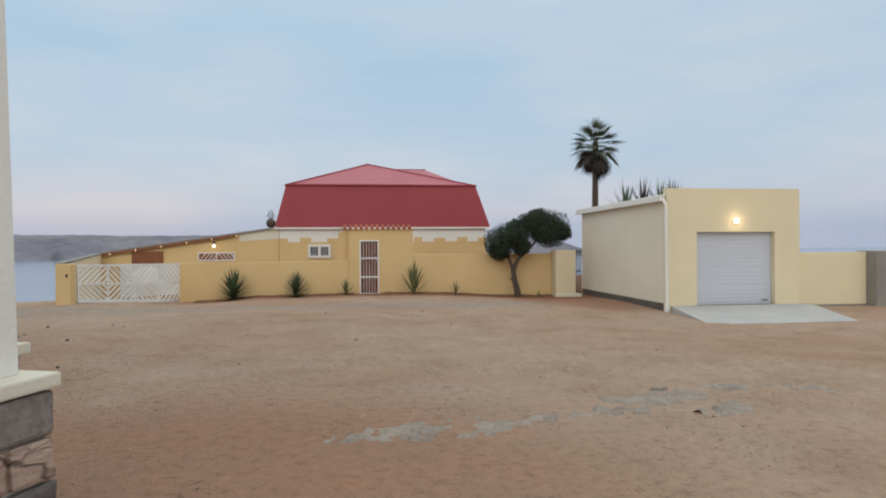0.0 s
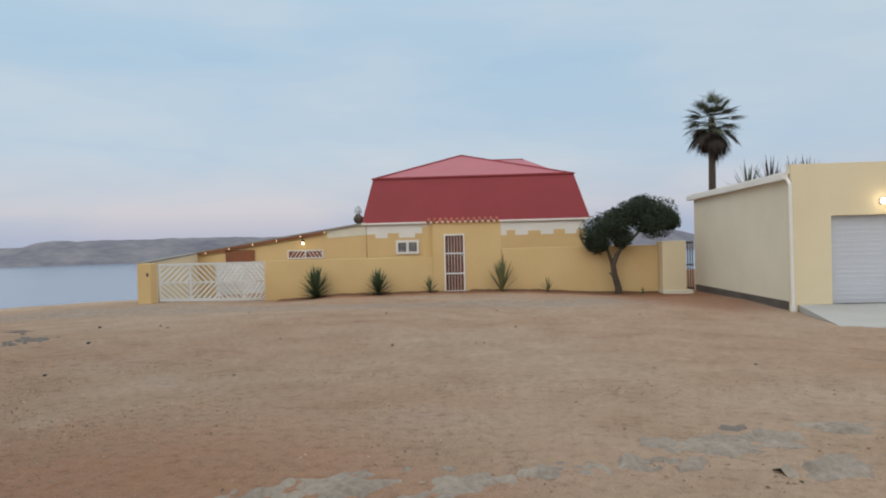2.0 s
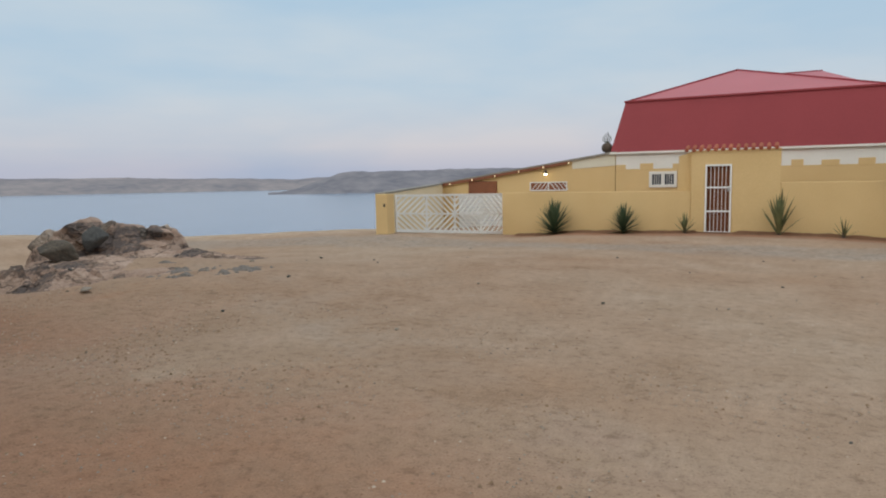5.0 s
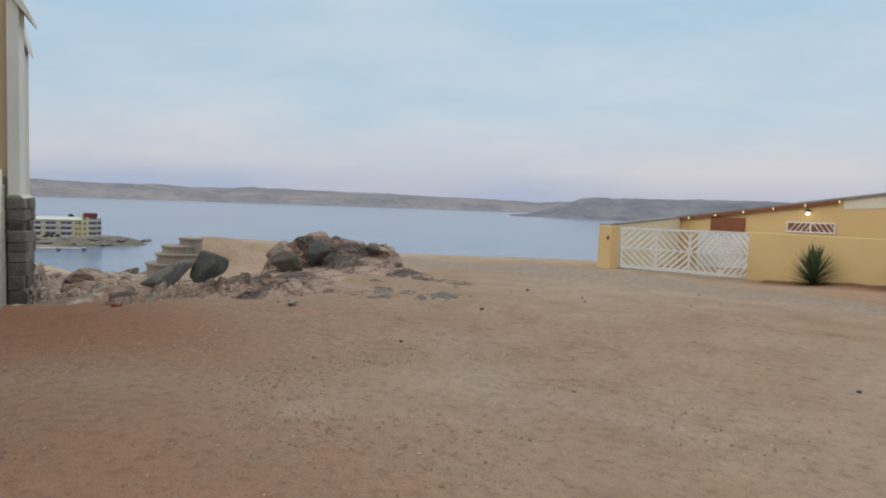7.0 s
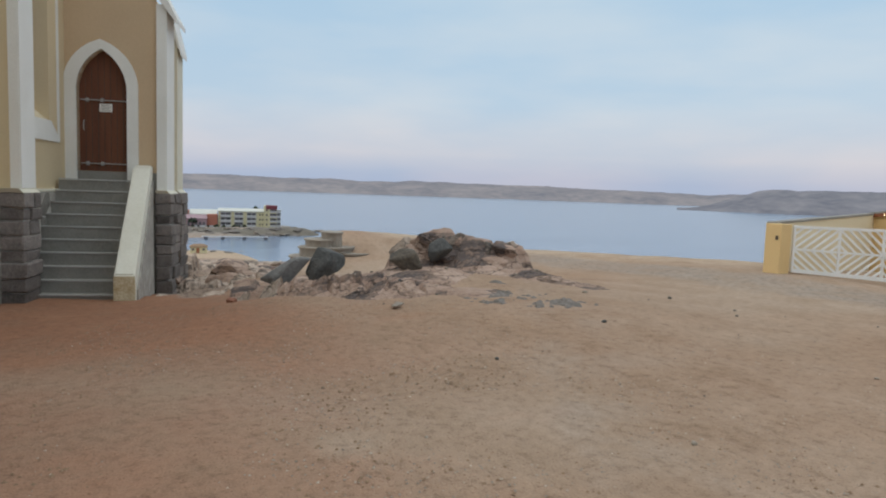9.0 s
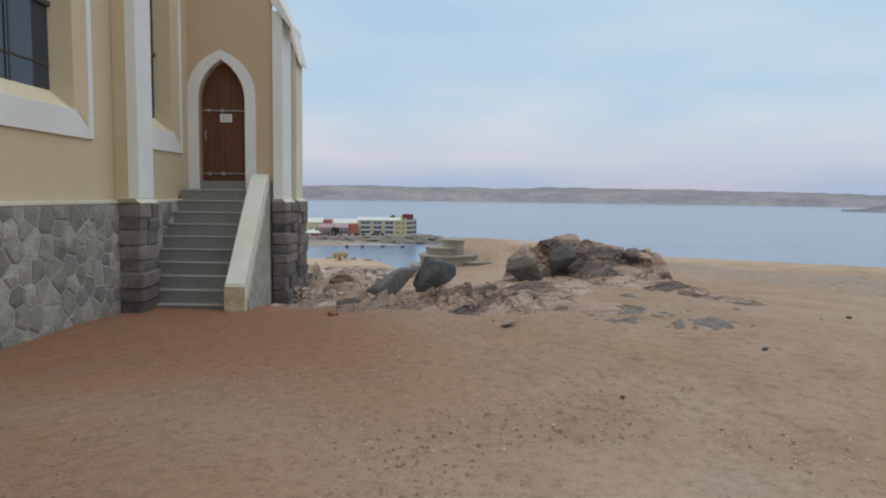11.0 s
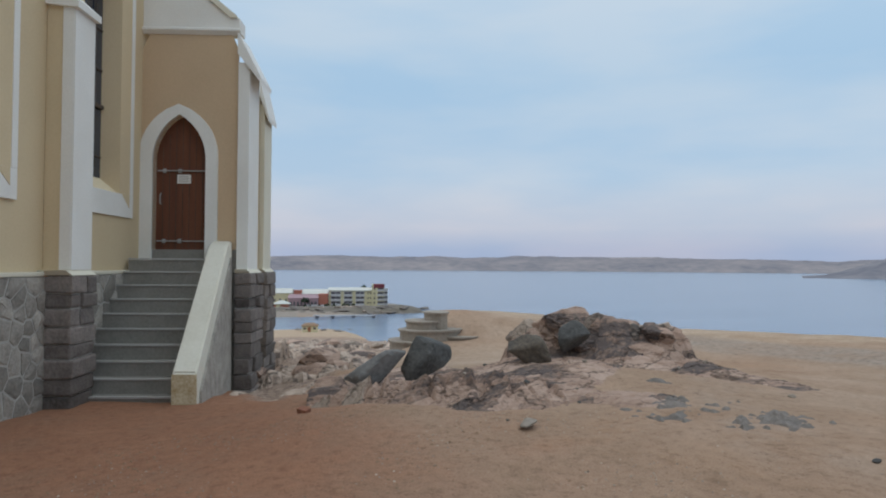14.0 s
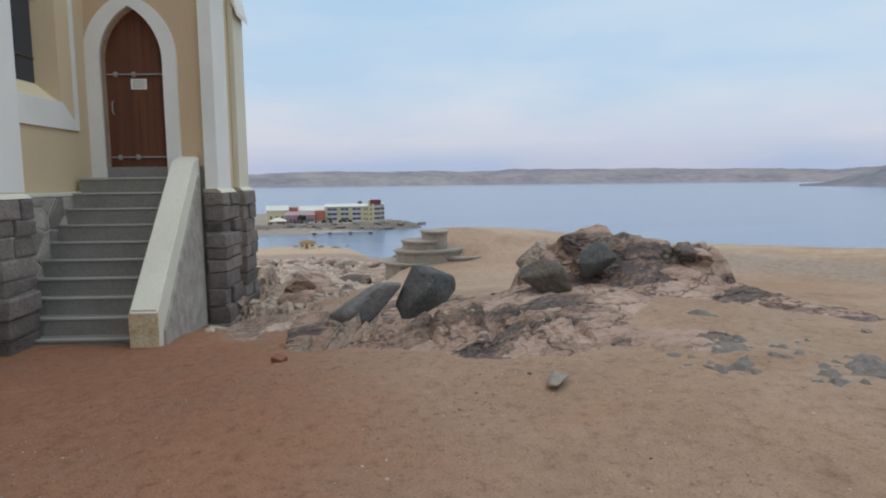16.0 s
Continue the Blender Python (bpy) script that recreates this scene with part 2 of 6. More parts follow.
def sea_material():
    m = bpy.data.materials.new("calm_sea")
    m.use_nodes = True
    n, l = m.node_tree.nodes, m.node_tree.links
    b = n["Principled BSDF"]
    co = n.new("ShaderNodeTexCoord")
    mp = n.new("ShaderNodeMapping")
    mp.inputs["Scale"].default_value = (0.02, 0.004, 1)
    big = n.new("ShaderNodeTexNoise")
    big.inputs["Scale"].default_value, big.inputs["Detail"].default_value = 1.0, 4
    l.new(co.outputs["Object"], mp.inputs[0])
    l.new(mp.outputs[0], big.inputs["Vector"])
    ramp = n.new("ShaderNodeValToRGB")
    ramp.color_ramp.elements[0].position, ramp.color_ramp.elements[0].color = 0.35, (0.15, 0.20, 0.285, 1)
    ramp.color_ramp.elements[1].position, ramp.color_ramp.elements[1].color = 0.65, (0.185, 0.238, 0.325, 1)
    l.new(big.outputs["Fac"], ramp.inputs[0])
    l.new(ramp.outputs[0], b.inputs["Base Color"])
    b.inputs["Roughness"].default_value = 0.2
    b.inputs["IOR"].default_value = 1.33
    wave = n.new("ShaderNodeTexNoise")
    wave.inputs["Scale"].default_value, wave.inputs["Detail"].default_value = 0.35, 5
    l.new(co.outputs["Object"], wave.inputs["Vector"])
    bp = n.new("ShaderNodeBump")
    bp.inputs["Strength"].default_value, bp.inputs["Distance"].default_value = 0.3, 0.6
    l.new(wave.outputs["Fac"], bp.inputs["Height"])
    l.new(bp.outputs[0], b.inputs["Normal"])
    return m


def ground_material():
    """Trodden sand, red soil, grey rock and pebbles, mixed by masks that lie on the ground's own points."""
    m = bpy.data.materials.new("sandy_ground")
    m.use_nodes = True
    n, l = m.node_tree.nodes, m.node_tree.links
    b = n["Principled BSDF"]
    co = n.new("ShaderNodeTexCoord")

    def noise_tex(scale, detail=4.0, rough=0.55):
        t = n.new("ShaderNodeTexNoise")
        t.inputs["Scale"].default_value, t.inputs["Detail"].default_value, t.inputs["Roughness"].default_value = scale, detail, rough
        l.new(co.outputs["Object"], t.inputs["Vector"])
        return t.outputs["Fac"]

    def ramp(fac, stops):
        r = n.new("ShaderNodeValToRGB")
        el = r.color_ramp.elements
        el[0].position, el[0].color = stops[0][0], (*stops[0][1], 1)
        el[1].position, el[1].color = stops[-1][0], (*stops[-1][1], 1)
        for p, c in stops[1:-1]:
            el.new(p).color = (*c, 1)
        l.new(fac, r.inputs[0])
        return r.outputs[0]

    def mix(fac, a, c):
        x = n.new("ShaderNodeMix")
        x.data_type = "RGBA"
        l.new(fac, x.inputs["Factor"])
        l.new(a, x.inputs["A"])
        l.new(c, x.inputs["B"])
        return x.outputs["Result"]

    def mask(name, noise_fac, lo=0.35, hi=0.65):
        at = n.new("ShaderNodeAttribute")
        at.attribute_name = name
        s = n.new("ShaderNodeMath")
        s.operation = "ADD"
        l.new(at.outputs["Fac"], s.inputs[0])
        o = n.new("ShaderNodeMath")
        o.operation = "MULTIPLY_ADD"
        o.inputs[1].default_value, o.inputs[2].default_value = 0.9, -0.45
        l.new(noise_fac, o.inputs[0])
        l.new(o.outputs[0], s.inputs[1])
        r = n.new("ShaderNodeMapRange")
        r.inputs["From Min"].default_value, r.inputs["From Max"].default_value = lo, hi
        l.new(s.outputs[0], r.inputs["Value"])
        return r.outputs[0]

    broad, mid, fine, grit = noise_tex(0.16, 3), noise_tex(1.1, 6, 0.65), noise_tex(9, 6, 0.7), noise_tex(70, 3)
    sand = ramp(mid, [(0.3, (0.295, 0.19, 0.122)), (0.5, (0.365, 0.247, 0.168)), (0.7, (0.43, 0.308, 0.222))])
    sand2 = ramp(mid, [(0.3, (0.35, 0.25, 0.172)), (0.7, (0.425, 0.32, 0.238))])
    rusty = ramp(mid, [(0.3, (0.265, 0.145, 0.075)), (0.7, (0.36, 0.215, 0.122))])
    sand = mix(ramp(noise_tex(0.55, 5, 0.7), [(0.5, (0, 0, 0)), (0.68, (0.75, 0.75, 0.75))]), sand, rusty)
    sand = mix(ramp(broad, [(0.4, (0, 0, 0)), (0.6, (1, 1, 1))]), sand, sand2)
    red = ramp(mid, [(0.3, (0.252, 0.118, 0.067)), (0.7, (0.335, 0.178, 0.108))])
    grey = ramp(fine, [(0.3, (0.21, 0.175, 0.145)), (0.7, (0.36, 0.315, 0.27))])
    rock = ramp(fine, [(0.3, (0.14, 0.10, 0.08)), (0.48, (0.31, 0.225, 0.17)), (0.7, (0.42, 0.33, 0.26))])
    beach = ramp(mid, [(0.3, (0.40, 0.295, 0.20)), (0.7, (0.47, 0.36, 0.26))])
    c = mix(mask("pale", mid, 0.3, 0.9), sand, grey)
    c = mix(mask("red", mid, 0.25, 0.85), c, red)
    c = mix(mask("beach", mid), c, beach)
    c = mix(mask("rock", mid), c, rock)
    speck = ramp(grit, [(0.30, (0.72, 0.7, 0.68)), (0.45, (1, 1, 1)), (0.6, (1, 1, 1)), (0.72, (1.2, 1.2, 1.2))])
    fl = ramp(fine, [(0.28, (0.66, 0.64, 0.62)), (0.46, (0.98, 0.98, 0.98)), (0.72, (1.15, 1.15, 1.15))])
    fleck = ramp(noise_tex(26, 2, 0.5), [(0.67, (1, 1, 1)), (0.72, (0.72, 0.68, 0.64))])
    for other in (speck, fl, fleck):
        v = n.new("ShaderNodeVectorMath")
        v.operation = "MULTIPLY"
        l.new(c, v.inputs[0])
        l.new(other, v.inputs[1])
        c = v.outputs[0]
    l.new(c, b.inputs["Base Color"])
    b.inputs["Roughness"].default_value = 0.95
    b.inputs["Specular IOR Level"].default_value = 0.15
    h = n.new("ShaderNodeMath")
    h.operation = "MULTIPLY_ADD"
    h.inputs[1].default_value = 0.3
    l.new(grit, h.inputs[0])
    l.new(fine, h.inputs[2])
    bp = n.new("ShaderNodeBump")
    bp.inputs["Strength"].default_value, bp.inputs["Distance"].default_value = 0.75, 0.05
    l.new(h.outputs[0], bp.inputs["Height"])
    l.new(bp.outputs[0], b.inputs["Normal"])
    return m


# ---------------------------------------------------------------- small builders
def link_mesh(name, verts, faces, mat, parent=None, label="", smooth=False):
    me = bpy.data.meshes.new(name)
    me.from_pydata([tuple(v) for v in verts], [], faces)
    me.materials.append(mat)
    if smooth:
        for p in me.polygons:
            p.use_smooth = True
    me.update()
    ob = new(name, me)
    if parent:
        ob.parent = parent
    if label:
        tagged(ob, label)
    return ob


def part(name, bm, mat, parent=None, label="", smooth=False):
    me = bpy.data.meshes.new(name)
    bmesh.ops.recalc_face_normals(bm, faces=bm.faces)
    bm.to_mesh(me)
    bm.free()
    me.materials.append(mat)
    if smooth:
        for p in me.polygons:
            p.use_smooth = True
    ob = new(name, me)
    if parent:
        ob.parent = parent
    if label:
        tagged(ob, label)
    return ob


def add_box(bm, x0, x1, y0, y1, z0, z1, bevel=0.0):
    vs = [bm.verts.new((x, y, z)) for z in (z0, z1) for x, y in ((x0, y0), (x1, y0), (x1, y1), (x0, y1))]
    fs = [bm.faces.new([vs[i] for i in q]) for q in ((3, 2, 1, 0), (4, 5, 6, 7), (0, 1, 5, 4), (1, 2, 6, 5), (2, 3, 7, 6), (3, 0, 4, 7))]
    if bevel:
        es = {e for f in fs for e in f.edges}
        bmesh.ops.bevel(bm, geom=list(es), offset=bevel, segments=2, affect="EDGES", profile=0.6)
    return bm


def box(x0, x1, y0, y1, z0, z1, bevel=0.0):
    return add_box(bmesh.new(), min(x0, x1), max(x0, x1), min(y0, y1), max(y0, y1), min(z0, z1), max(z0, z1), bevel)


def add_prism(bm, poly, lift):
    """A solid from a flat outline (3D points) pushed along lift."""
    lift = Vector(lift)
    a = [bm.verts.new(Vector(p)) for p in poly]
    b = [bm.verts.new(Vector(p) + lift) for p in poly]
    k = len(poly)
    bm.faces.new(a[::-1])
    bm.faces.new(b)
    for i in range(k):
        bm.faces.new((a[i], a[(i + 1) % k], b[(i + 1) % k], b[i]))
    return bm


def prism(poly, lift):
    return add_prism(bmesh.new(), poly, lift)


def add_bar(bm, p, q, w, d=None, up=(0, 0, 1)):
    """A square bar from p to q."""
    p, q = Vector(p), Vector(q)
    d = d or w
    ax = (q - p).normalized()
    s = ax.cross(Vector(up))
    if s.length < 1e-4:
        s = ax.cross(Vector((0, 1, 0)))
    s.normalize()
    u = s.cross(ax)
    add_prism(bm, [p + s * w / 2 * i + u * d / 2 * j for i, j in ((-1, -1), (1, -1), (1, 1), (-1, 1))], q - p)
    return bm


def bar(p, q, w, d=None, up=(0, 0, 1)):
    return add_bar(bmesh.new(), p, q, w, d, up)


def tube(points, radii, sides=10, cap=True):
    bm = bmesh.new()
    rings = []
    pts = [Vector(p) for p in points]
    for i, (p, r) in enumerate(zip(pts, radii)):
        ax = (pts[min(i + 1, len(pts) - 1)] - pts[max(i - 1, 0)]).normalized()
        s = ax.cross(Vector((0.31, 0.95, 0.05))).normalized()
        u = s.cross(ax)
        rings.append([bm.verts.new(p + (s * math.cos(a) + u * math.sin(a)) * r) for a in (2 * math.pi * k / sides for k in range(sides))])
    for a, b in zip(rings, rings[1:]):
        for k in range(sides):
            bm.faces.new((a[k], a[(k + 1) % sides], b[(k + 1) % sides], b[k]))
    if cap:
        bm.faces.new(rings[0][::-1])
        bm.faces.new(rings[-1])
    return bm


def thing(name, x, y, z, label, category, group="", kind="", rz=0.0):
    ob = new(name)
    ob.matrix_world = pose(x, y, z, 0, 0, rz)
    ob.empty_display_size = 0.2
    return tagged(ob, label, category, group, kind)


# ---------------------------------------------------------------- ground, sea and far shore
SEA = -27.0
LOWS = [(0, 0, 0), (0, 6, 0), (3, 3, 0), (-4, 5.5, 0.02), (-8.2, 8.2, 0.08), (-7.3, 10, 0.15), (-9.5, 7.2, 0.02), (-11, 10.5, 0.25), (-11.5, 6.3, -0.25),
        (-13, 3.6, -0.42), (-11.5, 3.5, -0.33), (-13.2, 6.2, -0.45), (-14.5, 8, -0.35), (-9.9, 18.8, 0.0), (-7.7, 23.0, -0.33), (-3.8, 23.2, -0.17), (-1, 23.2, -0.12), (6.2, 23, -0.32),
        (7.5, 17, -0.36), (9, 13, -0.3), (-15.5, 9.2, -0.3), (-16.5, 9.8, -0.5), (-17.6, 10.2, -0.7), (-17.2, 11.8, -0.55), (-18.5, 12.1, -0.45), (-18.9, 11.4, -0.6), (-16, 15, -0.15), (-20, 18, -0.3), (-20.2, 13.0, 0.22), (-21.5, 13.0, 0.25), (-22, 15, 0.0), (13, 15, -0.3), (4, 18, -0.15), (-15.4, 6.35, -0.88), (-14.5, 6.45, -0.66), (0, -15, 0), (15, 0, 0), (-4, 14, 0.05)]


def fade(a, b, x):
    t = min(1.0, max(0.0, (x - a) / (b - a)))
    return t * t * (3 - 2 * t)


def edges_out(x, y):
    """How far a point lies past the two brinks of the hilltop."""
    d1 = -0.6 * (x + 13) + 0.8 * (y - 22.5) - 0.8 * fade(-12, 0, x) * 9
    d2 = -0.475 * (x + 12.6) - 0.88 * (y - 7.2)
    return d1, d2


FALL = [(0, 0.6), (10, -0.15), (13.4, -0.5), (40, -3.45), (120, -12.5), (200, -21.5), (250, -25.4), (300, -27.1), (330, -30), (372, -33), (6000, -33)]


def slope_fall(r):
    for (ra, za), (rb, zb) in zip(FALL, FALL[1:]):
        if r <= rb:
            return za + (zb - za) * (r - ra) / (rb - ra)
    return -33.0


def ground_z(x, y, detail=True):
    sw = sz = 0.0
    for px, py, pz in LOWS:
        w = 1.0 / (((x - px) ** 2 + (y - py) ** 2) + 0.8) ** 1.5
        sw += w
        sz += w * pz
    z = sz / sw
    d1, d2 = edges_out(x, y)
    r = math.hypot(x + 2.6, y - 5.4)
    yaw = math.degrees(math.atan2(-(x + 2.6), y - 5.4))
    if d2 > 0 and x < 0:
        k = fade(0, 0.9, d2)
        low = slope_fall(r) - 5.0 * fade(80, 69, yaw) * fade(60, 230, r)
        z = z * (1 - k) + min(z, low) * k
    if d1 > 0:
        z -= 0.55 * d1 * fade(0, 4, d1) * (1 - fade(0, 3, d2) * fade(68, 72, yaw))
    # the far side of the hill, behind the house, drops to the sea as well
    d3 = y - 38
    if d3 > 0 and x > -16:
        z -= 0.5 * d3 * fade(0, 4, d3) * fade(-16, -8, x)
    # the low headland on which the hotel stands
    land = fade(-362, -384, x) * fade(146, 124, y) * fade(-640, -560, x)
    if land > 0.02:
        z = max(z, -31.0 + 7.2 * land)
    z = max(z, -33.0)
    if detail:
        p = Vector((x, y, 0))
        z += 0.02 * noise.noise(p * 0.9) + 0.008 * noise.noise(p * 4.1)
        rk = rockiness(x, y)
        if rk > 0:
            g = 1 + min(r, 60) / 40
            z += rk * (0.42 * g * (abs(noise.noise(p * 0.4 / g)) - 0.25) + 0.22 * noise.noise(p * 0.9 + Vector((7, 3, 0))) + 0.26 * abs(noise.noise(p * 1.7)) + 0.1 * abs(noise.noise(p * 4.3)) - 0.1)
    return z


def rockiness(x, y):
    d1, d2 = edges_out(x, y)
    if x > -8:
        return 0.0
    r = math.hypot(x + 2.6, y - 5.4)
    k = fade(0.1, 1.2, d2) * fade(266, 236, r) * max(fade(5.6, 6.6, y), fade(-19, -22, x))
    return max(k * (0.8 + 0.6 * noise.noise(Vector((x, y, 3)) * 0.05)), 0.0)


def build_ground():
    cx, cy, na = -4.0, 6.0, 420
    radii = [0.3]
    while radii[-1] < 4900:
        radii.append(radii[-1] * 1.034 + 0.03 if radii[-1] < 300 else radii[-1] * 1.12)
    verts, faces, masks = [(cx, cy, ground_z(cx, cy))], [], [(0, 0, 0, 0)]

    def masks_at(x, y, z):
        d1, d2 = edges_out(x, y)
        rock = rockiness(x, y)
        red = 0.85 * fade(-1.5, -9.5, x - 0.35 * (y - 5)) * fade(9.0, 5.8, y) + 0.8 * fade(21.2, 22.6, y) * fade(-9, -6, x) + 0.75 * fade(3.5, 1.0, math.hypot(x - 6.0, (y - 20) * 0.7))
        red = max(red, 0.64 * fade(4.6, 0.8, math.hypot((x + 3.5) * 0.6, y - 3.6)), 0.36 * fade(3.4, 1.0, math.hypot((x + 8.0) * 0.55, y - 6.9)))
        track = 0.34 * fade(1.1, 0.35, abs(y - 7.1 + 0.64 * (x + 2.2))) * fade(-14, -9, x) * fade(3, -1, x)
        pale = max(track, 0.62 * fade(2.6, 0.6, abs(y - 18.5 - 0.12 * x)), 0.3 * fade(1.6, 0.4, abs(x + 4.2 - 0.18 * (y - 12))))
        r = math.hypot(x + 2.6, y - 5.4)
        beach = max(fade(238, 262, r) * fade(340, 300, r), 0.6 * fade(-5, -1, d1) * (d2 < 0) * (x < -10))
        if 60 < r < 240 and d2 > 5:
            beach = max(beach, 0.42 * fade(0.0, 0.3, noise.noise(Vector((x, y, 9)) * 0.045)))
        if x < -340:
            rock, beach, pale = 0.0, 0.0, 1.0
        return (min(rock, 1), min(red, 1), min(pale, 1), min(beach, 1))
    for r in radii:
        for k in range(na):
            a = 2 * math.pi * k / na
            x, y = cx + r * math.cos(a), cy + r * math.sin(a)
            z = ground_z(x, y, r < 420)
            verts.append((x, y, z))
            masks.append(masks_at(x, y, z) if r < 700 else (0, 0, 0, 0))
    for k in range(na):
        faces.append((0, 1 + k, 1 + (k + 1) % na))
    for i in range(len(radii) - 1):
        for k in range(na):
            a, b = 1 + i * na + k, 1 + i * na + (k + 1) % na
            faces.append((a, a + na, b + na, b))
    ob = link_mesh("ground", verts, faces, ground_material(), smooth=True)
    for j, nm in enumerate(("rock", "red", "pale", "beach")):
        at = ob.data.attributes.new(nm, "FLOAT", "POINT")
        at.data.foreach_set("value", [m[j] for m in masks])
    return tagged(ob, "trodden sandy hilltop with red soil and rocky slope", "ground", kind="structure")


build_ground()
sea = link_mesh("water", [(x, y, SEA) for x, y in ((-4900, -4900), (4900, -4900), (4900, 4900), (-4900, 4900))], [(0, 1, 2, 3)], sea_material())
tagged(sea, "calm grey-blue bay water under a cloudy sky", "sea", kind="structure")


def far_hills():
    """Low bare hills across the bay, two ranges."""
    # Distance haze is painted into both ranges' blue-grey base colours.
    mat = material("haze_painted_hill", (0.31, 0.28, 0.28), (0.165, 0.168, 0.195), 0.004, 0.022, 1.0, 0.0, spec=0.0, amount=0.35, stretch=(1, 1, 3))
    near_mat = material("haze_painted_near_hill", (0.245, 0.235, 0.25), (0.135, 0.14, 0.168), 0.006, 0.03, 1.0, 0.0, spec=0.0, amount=0.35, stretch=(1, 1, 3))
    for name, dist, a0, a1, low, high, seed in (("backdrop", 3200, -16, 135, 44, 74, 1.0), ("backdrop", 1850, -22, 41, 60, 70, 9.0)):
        verts, faces, n = [], [], 420
        for i in range(n + 1):
            yaw = radians(a0 + (a1 - a0) * i / n)
            u = math.degrees(yaw)
            h = low + (high - low) * (0.55 + 0.6 * noise.noise(Vector((u * 0.11, seed, 0))) + 0.22 * noise.noise(Vector((u * 0.45, seed, 4))) + 0.06 * noise.noise(Vector((u * 1.6, seed, 7))))
            h *= (1 + 0.22 * fade(40, 56, u)) * fade(0, 0.12, i / n) * fade(1, 0.88 if seed > 5 else 0.93, i / n)
            for j, (k, g) in enumerate(((0.0, -2.0), (0.02, 0.22), (0.05, 0.5), (0.09, 0.72), (0.14, 1.0), (0.3, 0.6))):
                rr = dist * (1 + k + 0.02 * noise.noise(Vector((u * 0.8, j, seed))))
                hz = SEA + (h * g * (1 + (0.03 if j > 3 else 0.2) * noise.noise(Vector((u * 1.1, j * 3, seed)))) if j else -2)
                verts.append((-rr * math.sin(yaw), rr * math.cos(yaw), hz))
        for i in range(n):
            for j in range(5):
                a = i * 6 + j
                faces.append((a, a + 1, a + 7, a + 6))
        tagged(link_mesh(name, verts, faces, near_mat if seed > 5 else mat, smooth=True), "low bare hills across the bay with haze in their colour", "hills", kind="structure")


far_hills()

# ---------------------------------------------------------------- church
church = thing("church", 0, 0, 0, "ochre plastered stone church with white trim and a dark stone plinth", "church", rz=-18)
PL, LOW = 1.42, -3.0           # top of the stone plinth, foot of the walls
NAVE, DOORW = -0.85, -16.7     # planes of the nave wall and of the door wall


def wall_with_holes(name, x0, x1, z0, z1, y0, y1, holes, mat, parent):
    """A wall in the x-z plane from y0 to y1 with rectangular openings."""
    xs = sorted({x0, x1, *(h[0] for h in holes), *(h[1] for h in holes)})
    zs = sorted({z0, z1, *(h[2] for h in holes), *(h[3] for h in holes)})
    bm = bmesh.new()
    for xa, xb in zip(xs, xs[1:]):
        for za, zb in zip(zs, zs[1:]):
            if not any(h[0] <= (xa + xb) / 2 <= h[1] and h[2] <= (za + zb) / 2 <= h[3] for h in holes):
                add_box(bm, xa, xb, y0, y1, za, zb)
    bmesh.ops.remove_doubles(bm, verts=bm.verts, dist=1e-4)
    inner = [f for f in bm.faces if any(all(v in g.verts for v in f.verts) and g is not f for g in bm.faces if g.calc_center_median() == f.calc_center_median())] if len(bm.faces) < 60 else []
    if inner:
        bmesh.ops.delete(bm, geom=inner, context="FACES_ONLY")
    return part(name, bm, mat, parent)


WIN = [(-12.33, -10.3, 2.80, 6.6), (-15.80, -14.50, 2.80, 6.6), (-8.9, -7.4, 2.80, 6.6)]
wall_with_holes("wall_nave", -17.2, -4.5, PL + 0.05, 8.2, NAVE - 0.55, NAVE, WIN, M_OCHRE, church)
part("wall_nave_far", box(-16.9, -4.5, -11.5, -11.0, LOW, 8.2), M_OCHRE, church)
part("wall_front", box(-5.0, -4.5, -10.99, NAVE - 0.56, LOW, 8.2), M_OCHRE, church)
part("wall_back", box(-19.4, -18.9, -10.99, 0.5, LOW, 6.0), M_OCHRE, church)
part("ledge", box(-16.66, -4.55, NAVE + 0.002, NAVE + 0.09, PL - 0.01, PL + 0.05, 0.012), M_IVORY, church, "narrow ivory ledge over the plinth")
part("plinth", box(-16.9, -4.5, NAVE - 0.5, NAVE + 0.07, LOW, PL - 0.012), M_MORTAR, church, "pale mortar bed of the plinth")


